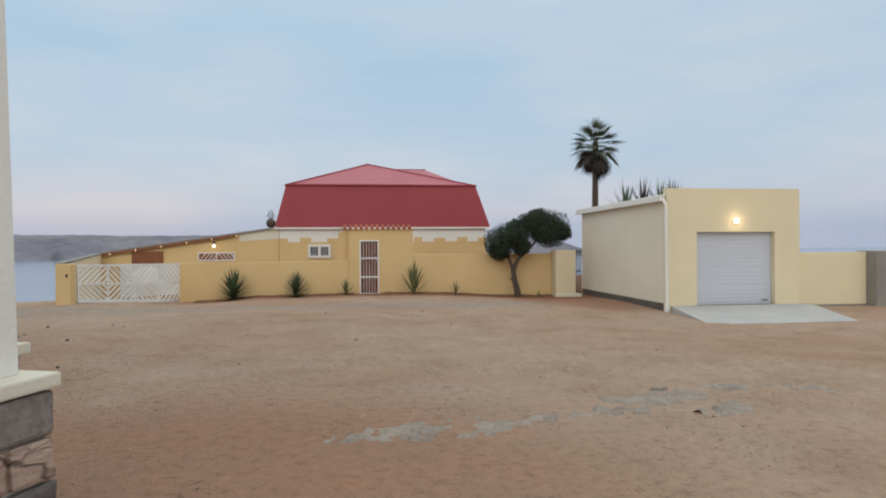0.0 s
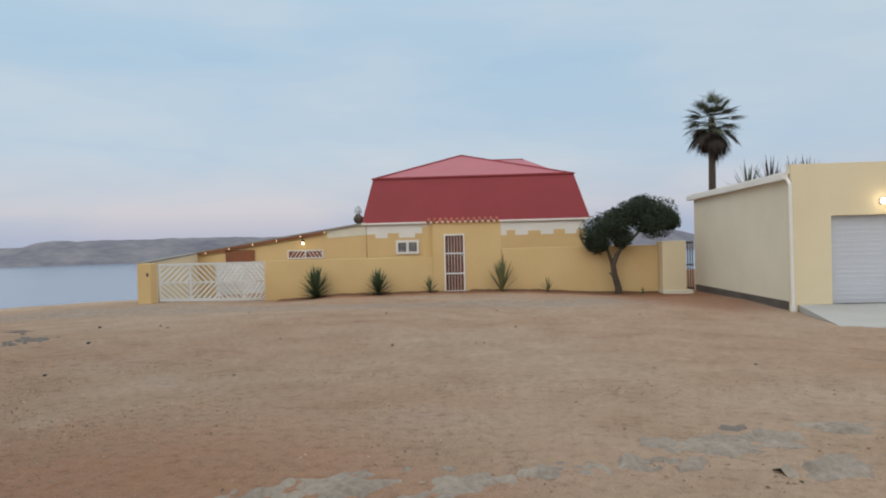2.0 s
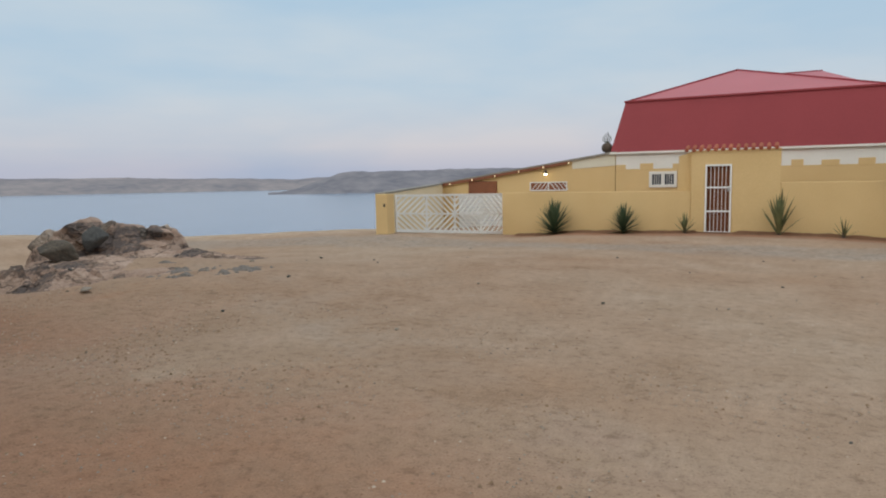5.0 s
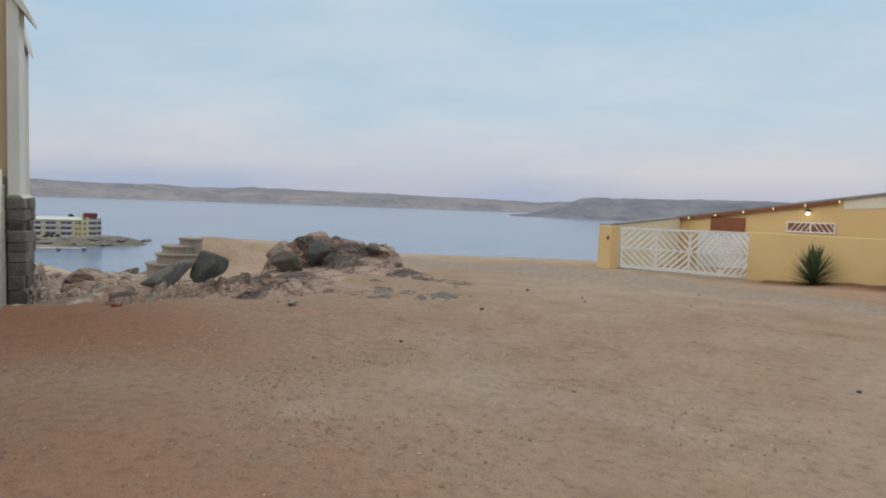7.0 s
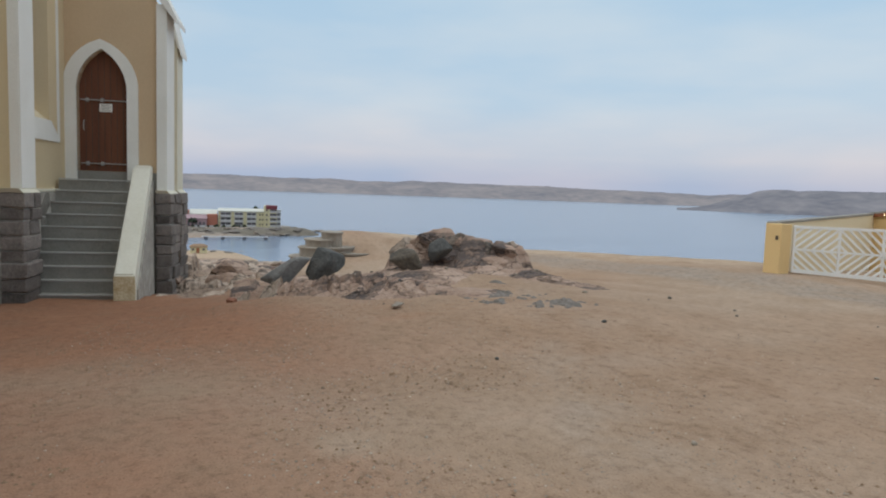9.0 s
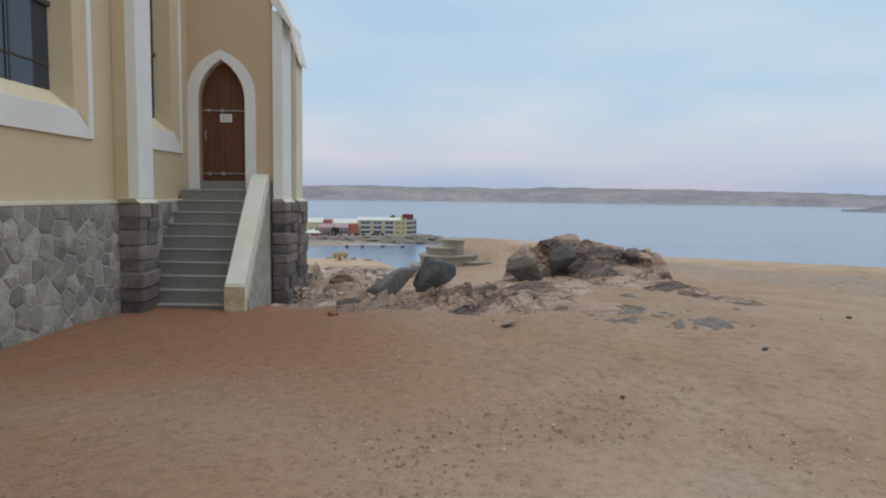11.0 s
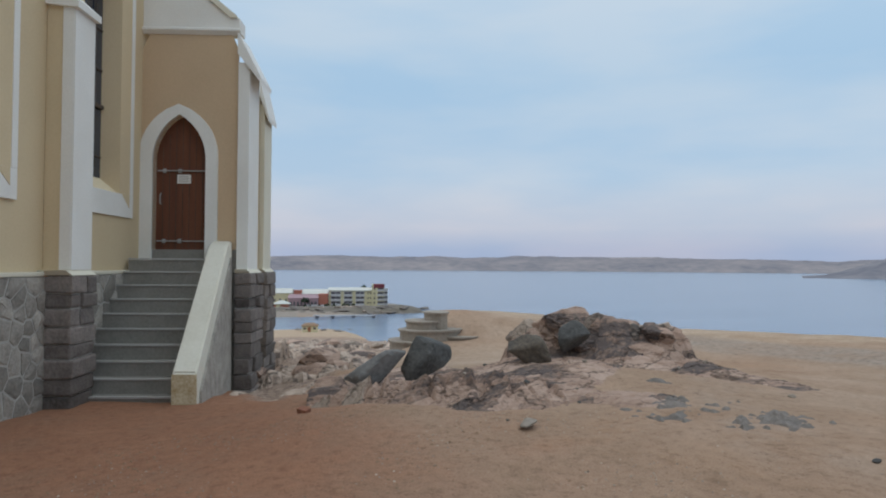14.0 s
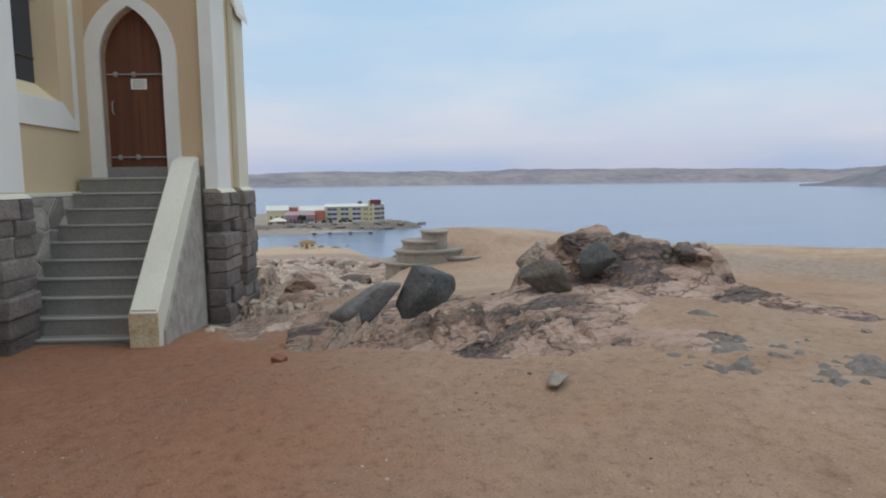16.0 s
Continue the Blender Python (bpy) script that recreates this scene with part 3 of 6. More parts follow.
def church_window(x0, x1, z0, z1):
    y = NAVE
    w = thing("window", 0, 0, 0, "", "")
    w.parent = church
    for k in ("label", "category"):
        if k in w:
            del w[k]
    part("frame", prism([(x0 - 0.02, y - 0.34, z0 + 0.02), (x1 + 0.02, y - 0.34, z0 + 0.02), (x1 + 0.02, y - 0.34, z1), (x0 - 0.02, y - 0.34, z1)], (0, 0.05, 0)), M_GLASS, w, "dark leaded glass")
    # splayed reveals and sloping sill
    part("reveal", prism([(x0 - 0.001, y, z0), (x0 - 0.001, y - 0.36, z0 + 0.02), (x0 + 0.12, y - 0.36, z0 + 0.02)], (0, 0, z1 - z0)), M_OCHRE, w)
    part("reveal", prism([(x1 + 0.001, y, z0), (x1 - 0.12, y - 0.36, z0 + 0.02), (x1 + 0.001, y - 0.36, z0 + 0.02)], (0, 0, z1 - z0)), M_OCHRE, w)
    part("sill", prism([(x0, y - 0.005, z0 - 0.01), (x0, y - 0.36, z0 - 0.01), (x0, y - 0.36, z0 + 0.32)], (x1 - x0, 0, 0)), M_CREAM, w, "sloping ivory sill")
    for xa, xb, za, zb in ((x0 - 0.46, x0 - 0.335, z0 + 0.001, z1 + 0.3), (x1 + 0.335, x1 + 0.5, z0 + 0.001, z1 + 0.3), (x0 - 0.46, x1 + 0.5, z0 - 0.40, z0)):
        part("surround", box(xa, xb, y + 0.001, y + 0.045, za, zb, 0.008), M_WHITE, w, "raised white surround")
    for xa, xb, tip in ((x0 - 0.334, x0 - 0.001, x0 - 0.3), (x1 + 0.001, x1 + 0.334, x1 + 0.3)):
        part("splay", prism([(xa, y + 0.001, z0 + 0.002), (xb, y + 0.001, z0 + 0.002), (xb, y + (0.035 if xa > x0 else 0.004), z0 + 0.002), (xa, y + (0.004 if xa > x0 else 0.035), z0 + 0.002)], (0, 0, z1 - z0 + 0.29)), M_OCHRE, w, "ochre splayed jamb")
        near = x0 if tip < x0 else x1
        # Flat ochre triangle paints the shaded cheek of the sill recess.
        part("sill_end", prism([(near, y + 0.046, z0 - 0.004), (tip, y + 0.046, z0 - 0.004), (tip, y + 0.046, z0 - 0.23)], (0, 0.004, 0)), M_OCHRE, w)
    yg = y - 0.288
    part("transom", box(x0 + 0.1, x1 - 0.1, yg, yg + 0.05, 4.24, 4.31, 0.006), M_BARK, w, "dark window transom")
    for zz in (3.4, 4.9, 5.6):
        part("glazing_bar", box(x0 + 0.1, x1 - 0.1, yg, yg + 0.018, zz, zz + 0.022), M_BARK, w)
    for k in (1, 2, 3):
        xx = x0 + 0.1 + (x1 - x0 - 0.2) * k / 4
        part("glazing_bar", box(xx - 0.011, xx + 0.011, yg + 0.019, yg + 0.034, 4.32 if k != 2 else z0 + 0.25, z1), M_BARK, w)


for q in WIN:
    church_window(*q)

# transept with the door
APEX, SPRING, SILL = 4.40, 3.55, 1.86
DL, DR = -0.63, 0.36


def arch(l, r, spring, apex, n=10):
    """Pointed arch from the left spring over the apex to the right spring, as (y, z)."""
    w, h = (r - l) / 2, apex - spring
    rad = (w * w + h * h) / (2 * w)
    out = []
    for i in range(n + 1):
        z = spring + h * i / n
        out.append((l + rad - math.sqrt(max(rad * rad - (z - spring) ** 2, 0)), z))
    return out + [(l + r - y, z) for y, z in out[-2::-1]]


def door_wall():
    inner = [(DL, SILL)] + arch(DL, DR, SPRING, APEX) + [(DR, SILL)]
    outer = [(NAVE, SILL)]
    top = 6.0
    k = len(inner) - 2
    for i in range(1, k + 1):
        u = (i - 1) / (k - 1)
        outer.append((NAVE, SILL + (top - SILL) * u * 2.6) if u < 0.38 else (0.95, SILL + (top - SILL) * (1 - u) * 2.6) if u > 0.62 else (NAVE + (0.95 - NAVE) * (u - 0.38) / 0.24, top))
    outer.append((0.95, SILL))
    bm = bmesh.new()
    x, d = DOORW, -0.4
    a = [bm.verts.new((x, y, z)) for y, z in inner]
    b = [bm.verts.new((x, y, z)) for y, z in outer]
    c = [bm.verts.new((x + d, y, z)) for y, z in inner]
    for i in range(len(a) - 1):
        bm.faces.new((a[i], a[i + 1], b[i + 1], b[i]))
        bm.faces.new((a[i], c[i], c[i + 1], a[i + 1]))
    part("wall_door", bm, M_TAN, church, "tan plastered wall round the door")
    # white pointed surround
    so, si = [(DL - 0.25, SILL - 0.22)] + arch(DL - 0.25, DR + 0.22, SPRING + 0.05, APEX + 0.2) + [(DR + 0.22, SILL - 0.22)], [(DL, SILL - 0.22)] + inner[1:-1] + [(DR, SILL - 0.22)]
    bm = bmesh.new()
    ring = [[bm.verts.new((xx, y, z)) for y, z in line] for xx, line in ((DOORW + 0.002, so), (DOORW + 0.06, so), (DOORW + 0.06, si), (DOORW - 0.15, si))]
    for p, q in zip(ring, ring[1:]):
        for i in range(len(p) - 1):
            bm.faces.new((p[i], p[i + 1], q[i + 1], q[i]))
    part("door_surround", bm, M_WHITE, church, "white pointed arch surround")
    # door
    door = part("door", prism([(DOORW - 0.17, y, z) for y, z in inner], (-0.06, 0, 0)), M_DOOR, church, "brown boarded pointed door, shut")
    for i in range(1, 8):
        y = DL + (DR - DL) * i / 8
        h = SPRING + (APEX - SPRING) * max(0.0, 1 - (abs(y - (DL + DR) / 2) / ((DR - DL) / 2)) ** 1.4) - 0.03
        part("board_joint", box(DOORW - 0.172, DOORW - 0.166, y - 0.005, y + 0.005, SILL + 0.02, h), M_BARK, door)
    for z in (2.02, 3.36):
        hinge = bar((DOORW - 0.155, DL + 0.02, z), (DOORW - 0.155, DR - 0.03, z), 0.045, 0.02)
        for y in (DL + 0.16, DL + 0.45):
            add_box(hinge, DOORW - 0.163, DOORW - 0.145, y - 0.03, y + 0.03, z - 0.04, z + 0.04)
        part("strap_hinge", hinge, M_STEEL, door, "pale iron strap hinge")
    part("handle", tube([(DOORW - 0.15, DL + 0.1, 2.72), (DOORW - 0.1, DL + 0.1, 2.75), (DOORW - 0.1, DL + 0.1, 2.9), (DOORW - 0.15, DL + 0.1, 2.93)], [0.012] * 4, 6), M_STEEL, door)
    notice = part("notice", box(DOORW - 0.164, DOORW - 0.158, -0.235, 0.02, 3.12, 3.29), M_WHITE, door, "white paper notice with unreadable lines")
    for i in range(4):
        part("text_line", box(DOORW - 0.158, DOORW - 0.157, -0.205, -0.01 - 0.02 * (i % 2), 3.15 + 0.033 * i, 3.16 + 0.033 * i), M_CEMENT, notice)


door_wall()
part("wall_side", box(-19.25, DOORW - 0.41, 0.55, 0.9, LOW, 5.3), M_OCHRE, church)
part("wall_under_door", box(DOORW - 0.4, DOORW - 0.004, NAVE, 0.94, LOW, SILL - 0.004), M_CEMENT, church)
part("wall_gable", prism([(DOORW + 0.005, y, z) for y, z in ((NAVE - 0.3, 6.001), (0.95, 6.001), (0.95, 6.25), (0.78, 6.26), (NAVE - 0.3, 7.87))], (-0.4, 0, 0)), M_WHITE, church, "white stepped gable with sloping edge")
part("gable_coping", prism([(DOORW + 0.05, y, z) for y, z in ((0.78, 6.262), (0.90, 6.262), (0.90, 6.30), (NAVE - 0.3, 7.99), (NAVE - 0.3, 7.875))], (-0.5, 0, 0)), M_IVORY, church)
bm = prism([(DOORW + 0.01, NAVE, 5.93), (DOORW + 0.07, NAVE, 6.0), (DOORW + 0.07, NAVE, 6.04), (DOORW + 0.01, NAVE, 6.07)], (0, 0.95 - NAVE + 0.03, 0))
part("cornice", bm, M_WHITE, church, "white moulded cornice")


def block_courses(x0, x1, y0, y1, z0, z1, parent, rng, jut=0.035):
    """Rough squared blocks in courses all round a pier; each block a part."""
    z = z1
    while z > z0 + 0.05:
        h = min(rng.uniform(0.19, 0.30), z - z0)
        cuts = [x0, x0 + (x1 - x0) * rng.uniform(0.35, 0.65), x1] if x1 - x0 > 0.55 and rng.random() < 0.6 else [x0, x1]
        for a, b in zip(cuts, cuts[1:]):
            j = [rng.uniform(0.0, jut) for _ in range(4)]
            bm = add_box(bmesh.new(), a - (j[0] if a == x0 else -0.006), b + (j[1] if b == x1 else -0.006), y0, y1 + j[2], z - h + 0.012, z, 0.032)
            for v in bm.verts:
                v.co += Vector((noise.noise(v.co * 7), noise.noise(v.co * 7 + Vector((5, 0, 0))), noise.noise(v.co * 7 + Vector((0, 5, 0))))) * 0.03
            part("block", bm, M_BLOCK, parent)
        z -= h


def buttress(x0, x1, y0, y1, top, cap_y, foot, mats, label, slope=True):
    b = part("buttress", box(x0, x1, y0, y1, PL + 0.05, top - 0.45 if slope else top, 0.015), mats, church, label)
    rng = random.Random(int(abs(x0) * 100))
    part("footing", box(x0 - 0.03, x1 + 0.03, y0, y1 + 0.03, LOW, PL - 0.02), M_MORTAR, b)
    block_courses(x0 - 0.05, x1 + 0.05, y0, y1 + 0.05, foot, PL - 0.005, b, rng, 0.075 if x0 < -16 else 0.04)
    part("ledge", prism([(x0 - 0.07, y0, PL), (x0 - 0.07, y1 + 0.07, PL), (x0 - 0.01, y1 + 0.01, PL + 0.07), (x0 - 0.01, y0, PL + 0.07)], (x1 - x0 + 0.14, 0, 0)), M_IVORY, b)
    if slope:
        part("cap", prism([(x0 - 0.06, y0, top + 0.1), (x0 - 0.06, cap_y, top - 0.75), (x0 - 0.06, cap_y, top - 0.85), (x0 - 0.06, y0, top - 0.3)], (x1 - x0 + 0.12, 0, 0)), M_WHITE, b, "sloping white weathering cap")
    return b


pier = buttress(-14.02, -13.47, NAVE, -0.47, 5.2, 0, -0.9, M_OCHRE, "ochre plastered buttress on dark stone blocks", False)
part("facing", box(-14.03, -13.462, -0.469, -0.45, PL + 0.075, 5.19, 0.004), M_WHITE, pier, "white painted front of the buttress")
part("facing", box(-13.469, -13.455, -0.62, -0.4695, PL + 0.075, 5.19, 0.003), M_WHITE, pier)
part("cap", prism([(-14.08, NAVE + 0.002, 5.66), (-14.08, -0.39, 5.26), (-14.08, -0.39, 5.16), (-14.08, NAVE + 0.002, 5.201)], (0.67, 0, 0)), M_WHITE, pier, "sloping white weathering cap")
part("pilaster", box(-13.98, -13.5, NAVE + 0.002, NAVE + 0.14, 5.5, 8.1, 0.01), M_OCHRE, pier)
buttress(-17.4, -16.62, 0.952, 1.17, 5.85, 1.39, -1.3, M_WHITE, "white corner buttress on rough dark blocks")
buttress(-19.3, -18.6, 0.90, 1.01, 5.55, 1.10, -1.9, M_IVORY, "ivory buttress on rough dark blocks")

# steps and the sloping side wall
FOOT_X, N_ST, FOOT_Z = -13.95, 10, -0.58


def side_y(x, outer=False):
    t = (x - (-16.7)) / 3.0
    return (0.52 if not outer else 0.86) + 0.36 * t


for i in range(N_ST):
    zt = FOOT_Z + (SILL - 0.18 - FOOT_Z) * (i + 1) / N_ST
    run = (FOOT_X - (-16.05)) / (N_ST - 1)
    xa = FOOT_X - run * i
    bm = prism([(xa, NAVE + 0.07, LOW), (xa, side_y(xa) + 0.02, LOW), (-16.69, side_y(-16.69) + 0.02, LOW), (-16.69, NAVE + 0.07, LOW)], (0, 0, zt - LOW - 0.003 * i))
    st = part("step", bm, M_CEMENT, church, "grey cement step with a worn pale nosing" if i == 0 else "")
    part("nosing", prism([(xa + 0.02, NAVE + 0.08, zt - 0.022), (xa + 0.02, side_y(xa) + 0.015, zt - 0.022), (xa - 0.03, side_y(xa) + 0.015, zt - 0.022), (xa - 0.03, NAVE + 0.08, zt - 0.022)], (0, 0, 0.026)), M_SLAB, st)
prof = [(-13.62, -0.95), (-13.62, 0.05), (-16.2, 1.94), (-16.69, 2.02), (-16.69, -0.95)]
bm = bmesh.new()
va = [bm.verts.new((x, side_y(x), z)) for x, z in prof]
vb = [bm.verts.new((x, side_y(x, True), z)) for x, z in prof]
for i in range(len(prof)):
    j = (i + 1) % len(prof)
    bm.faces.new((va[i], va[j], vb[j], vb[i]))
bm.faces.new(va[::-1])
bm.faces.new(vb)
bmesh.ops.bevel(bm, geom=[e for e in bm.edges if e.calc_length() > 0.3], offset=0.025, segments=2, affect="EDGES")
stair_wall = part("stair_wall", bm, M_WORN, church, "sloping ivory painted stair wall, stained at its foot")
part("stained_foot", prism([(-13.63, side_y(-13.63) - 0.006, -0.95), (-13.612, side_y(-13.62) - 0.006, -0.95), (-13.612, side_y(-13.62, True) + 0.006, -0.95), (-13.63, side_y(-13.63, True) + 0.006, -0.95)], (0, 0, 0.97)), M_STAINED, stair_wall, "yellowed stained foot of the stair wall")
prof2 = [(-13.85, -1.2), (-13.85, -0.25), (-16.45, 1.70), (-16.45, -1.2)]
bm = bmesh.new()
va = [bm.verts.new((x, side_y(x, True) - 0.05, z)) for x, z in prof2]
vb = [bm.verts.new((x, side_y(x, True) + 0.035 + (0 if k in (1, 2) else 0.02), z)) for k, (x, z) in enumerate(prof2)]
bm.faces.new(va[::-1])
bm.faces.new(vb)
for i in range(4):
    j = (i + 1) % 4
    bm.faces.new((va[i], va[j], vb[j], vb[i]))
part("rubble_face", bm, M_DARKSTONE, church, "grey rubble stone cheek of the stair wall")

# stair corner stones of the porch that stands beside the start of the walk
porch = thing("church_porch", -2.998, 2.475, 0, "church porch corner with white shaft on rough stone base", "porch", rz=-18)
part("base", box(-1.6, -0.05, -2.4, -0.05, -0.4, 0.88, 0.03), M_DARKSTONE, porch, "rough stone base")
prg = random.Random(19)
zc = 0.875
while zc > -0.3:
    h = prg.uniform(0.16, 0.3)
    yc = -0.03
    while yc > -1.6:
        wd = prg.uniform(0.2, 0.45)
        bm = add_box(bmesh.new(), -0.06, -0.03 + prg.uniform(0, 0.02), yc - wd + 0.012, yc, zc - h + 0.012, zc, 0.03)
        for v in bm.verts:
            v.co += Vector((noise.noise(v.co * 6), noise.noise(v.co * 6 + Vector((5, 0, 0))), noise.noise(v.co * 6 + Vector((0, 5, 0))))) * 0.022
        part("stone", bm, M_BLOCK if prg.random() < 0.65 else M_BEDROCK, porch)
        yc -= wd
    zc -= h
part("cap", box(-1.7, 0.0, -2.5, 0.0, 0.882, 0.963, 0.015), M_IVORY, porch, "ivory capping slab")
bm = box(-1.5, -0.16, -2.2, -0.12, 0.965, 6.5)
for v in bm.verts:
    if v.co.z > 3 and v.co.y > -1:
        v.co.y -= 0.12
        if v.co.x > -1:
            v.co.x -= 0.06
part("shaft", bm, M_WHITE, porch, "white plastered tapering shaft")
part("base", box(-1.20, -1.06, 0.01, 0.85, -0.4, 0.89, 0.03), M_DARKSTONE, porch)
part("cap", box(-1.22, -1.01, 0.012, 0.89, 0.892, 0.973, 0.015), M_IVORY, porch)

# ---------------------------------------------------------------- red-roofed house
house = thing("house", 0, 26.6, 0, "yellow plastered house with red mansard sheet roof", "house")
HB = -0.5
# walls: local y = 0 is the front
part("wall_front", box(-4.6, 4.1, 0, 0.25, HB, 1.84), M_YELLOW, house, "yellow front wall")
part("wall_frieze", box(-4.6, 4.1, 0.006, 0.25, 1.841, 2.44), M_WHITE, house, "white frieze under the eaves")
part("wall_left", box(-4.6, -4.35, 0.26, 8.5, HB, 2.42), M_YELLOW, house)
part("wall_right", box(3.85, 4.1, 0.26, 8.5, HB, 2.42), M_YELLOW, house)
part("wall_back", box(-4.34, 3.84, 8.25, 8.5, HB, 2.42), M_YELLOW, house)
for i, (xa, xb) in enumerate(((-4.6, -4.25), (-3.75, -3.3), (-2.65, -2.0), (1.0, 1.35), (1.85, 2.35), (2.85, 3.3), (3.75, 4.1))):
    part("merlon", box(xa, xb, -0.012, 0.2, 1.8, 2.0 + 0.03 * (i % 2), 0.01), M_YELLOW, house)
EA = [(-4.78, -0.08, 2.44), (4.28, -0.08, 2.44), (4.28, 8.7, 2.44), (-4.78, 8.7, 2.44)]
BR = [(-4.36, 0.46, 4.26), (3.74, 0.46, 4.26), (3.74, 8.0, 4.26), (-4.36, 8.0, 4.26)]


def roof_slab(poly, mat, name, thick=0.05, label=""):
    a, b, c = (Vector(p) for p in poly[:3])
    nrm = (b - a).cross(c - a).normalized()
    if nrm.z < 0:
        nrm = -nrm
    return part(name, prism(poly, -nrm * thick), mat, house, label)


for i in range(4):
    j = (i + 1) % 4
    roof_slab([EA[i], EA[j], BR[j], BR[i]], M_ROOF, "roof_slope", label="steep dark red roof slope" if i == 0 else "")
AP, AP2 = (-0.86, 4.4, 5.64), (-0.6, 5.2, 5.64)
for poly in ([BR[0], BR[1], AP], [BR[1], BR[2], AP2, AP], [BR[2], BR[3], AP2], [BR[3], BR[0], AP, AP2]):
    roof_slab(poly, M_ROOFTOP, "roof_top", 0.04, "flatter, paler red roof")
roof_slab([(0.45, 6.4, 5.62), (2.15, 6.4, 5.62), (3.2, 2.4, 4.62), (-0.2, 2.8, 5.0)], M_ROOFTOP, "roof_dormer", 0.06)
part("roof_dormer_end", prism([(2.15, 6.4, 5.62), (3.2, 2.4, 4.62), (3.3, 6.4, 4.4)], (-0.03, 0, -0.02)), M_ROOF, house)
for i in range(4):
    j = (i + 1) % 4
    part("ridge_cap", bar(Vector(BR[i]) + Vector((0, 0, 0.01)), Vector(BR[j]) + Vector((0, 0, 0.01)), 0.12, 0.06), M_ROOF, house)
for p, q in ((BR[0], AP), (BR[1], AP), (BR[2], AP2), (BR[3], AP2), (AP, AP2), ((0.45, 6.4, 5.62), (2.15, 6.4, 5.62))):
    part("ridge_cap", bar(Vector(p) + Vector((0, 0, 0.012)), Vector(q) + Vector((0, 0, 0.012)), 0.1, 0.05), M_ROOF, house)
part("fascia", box(-4.8, 4.3, -0.125, -0.085, 2.38, 2.45), M_WHITE, house, "white fascia board")


def small_window(parent, x0, x1, z0, z1, y=0.0):
    w = part("window", box(x0 + 0.08, x1 - 0.08, y - 0.012, y + 0.04, z0 + 0.08, z1 - 0.08), M_GLASS, parent, "small window with white frame and burglar bars")
    for xa, xb, za, zb in ((x0, x1, z0, z0 + 0.1), (x0, x1, z1 - 0.1, z1), (x0, x0 + 0.1, z0 + 0.1, z1 - 0.1), (x1 - 0.1, x1, z0 + 0.1, z1 - 0.1)):
        part("frame", box(xa, xb, y - 0.05, y + 0.04, za, zb, 0.006), M_WHITE, w)
    xm = (x0 + x1) / 2
    part("mullion", box(xm - 0.06, xm + 0.06, y - 0.04, y, z0 + 0.1, z1 - 0.1), M_WHITE, w)
    for k in range(1, 4):
        for xa, xb in ((x0 + 0.1, xm - 0.06), (xm + 0.06, x1 - 0.1)):
            xx = xa + (xb - xa) * k / 4
            part("bar", box(xx - 0.008, xx + 0.008, y - 0.03, y - 0.014, z0 + 0.1, z1 - 0.1), M_WHITE, w)


small_window(house, -3.43, -2.5, 1.18, 1.74)

# lean-to wing with its sloping roof
wing = thing("lean_to_wing", 0, 26.6, 0, "low yellow lean-to wing with sloping roof edge", "house")
TOPL, TOPR = (-15.8, 0.80), (-4.62, 2.42)


def slope_z(x):
    return TOPL[1] + (TOPR[1] - TOPL[1]) * (x - TOPL[0]) / (TOPR[0] - TOPL[0])


part("wall", prism([(-11.6, 0, HB), (-4.62, 0, HB), (-4.62, 0, slope_z(-4.62)), (-11.6, 0, slope_z(-11.6))], (0, 0.22, 0)), M_YELLOW, wing, "yellow lean-to wall")
rdoor = part("roller_door", box(-10.85, -7.9, -0.05, -0.002, -0.6, 1.0), M_GARDOOR, wing, "white roller door")
for k in range(12):
    part("slat", box(-10.83, -7.92, -0.062, -0.0505, -0.55 + 0.128 * k, -0.55 + 0.128 * k + 0.11, 0.004), M_GATE, rdoor)
part("roof_edge", prism([(-11.7, -0.1, slope_z(-11.7)), (-4.62, -0.1, slope_z(-4.62)), (-4.62, -0.1, slope_z(-4.62) + 0.07), (-11.7, -0.1, slope_z(-11.7) + 0.07)], (0, 5.5, 0)), M_CEMENT, wing, "thin grey roof edge")
part("board", prism([(-11.6, -0.12, slope_z(-11.6) - 0.10), (-6.3, -0.12, slope_z(-6.3) - 0.10), (-6.3, -0.12, slope_z(-6.3) + 0.01), (-11.6, -0.12, slope_z(-11.6) + 0.01)], (0, 0.019, 0)), M_BROWN, wing, "brown barge board")
part("frieze", prism([(-6.2, -0.014, slope_z(-6.2) - 0.3), (-4.62, -0.014, 1.98), (-4.62, -0.014, slope_z(-4.62)), (-6.2, -0.014, slope_z(-6.2))], (0, 0.013, 0)), M_IVORY, wing, "faded white paint under the roof edge")
part("shutter", box(-10.4, -9.2, -0.06, 0.0, 1.02, 1.5, 0.01), M_BROWN, wing, "brown wooden shutter")
for i in range(6):
    x = -11.2 + i * 0.98
    part("bulb", tube([(x, -0.13, slope_z(x) - 0.02), (x, -0.13, slope_z(x) - 0.09)], [0.014, 0.017], 8), M_BULB, wing, "small lit bulb")
vent = part("vent_grille", box(-7.8, -6.43, -0.01, 0.0, 1.12, 1.42), M_BROWN, wing, "dark opening with white diagonal bars")
for xa, xb, za, zb in ((-7.84, -6.39, 1.40, 1.44), (-7.84, -6.39, 1.10, 1.14), (-7.84, -7.8, 1.14, 1.40), (-7.13, -7.09, 1.14, 1.40), (-6.43, -6.39, 1.14, 1.40)):
    part("frame", box(xa, xb, -0.04, -0.011, za, zb), M_GATE, vent)
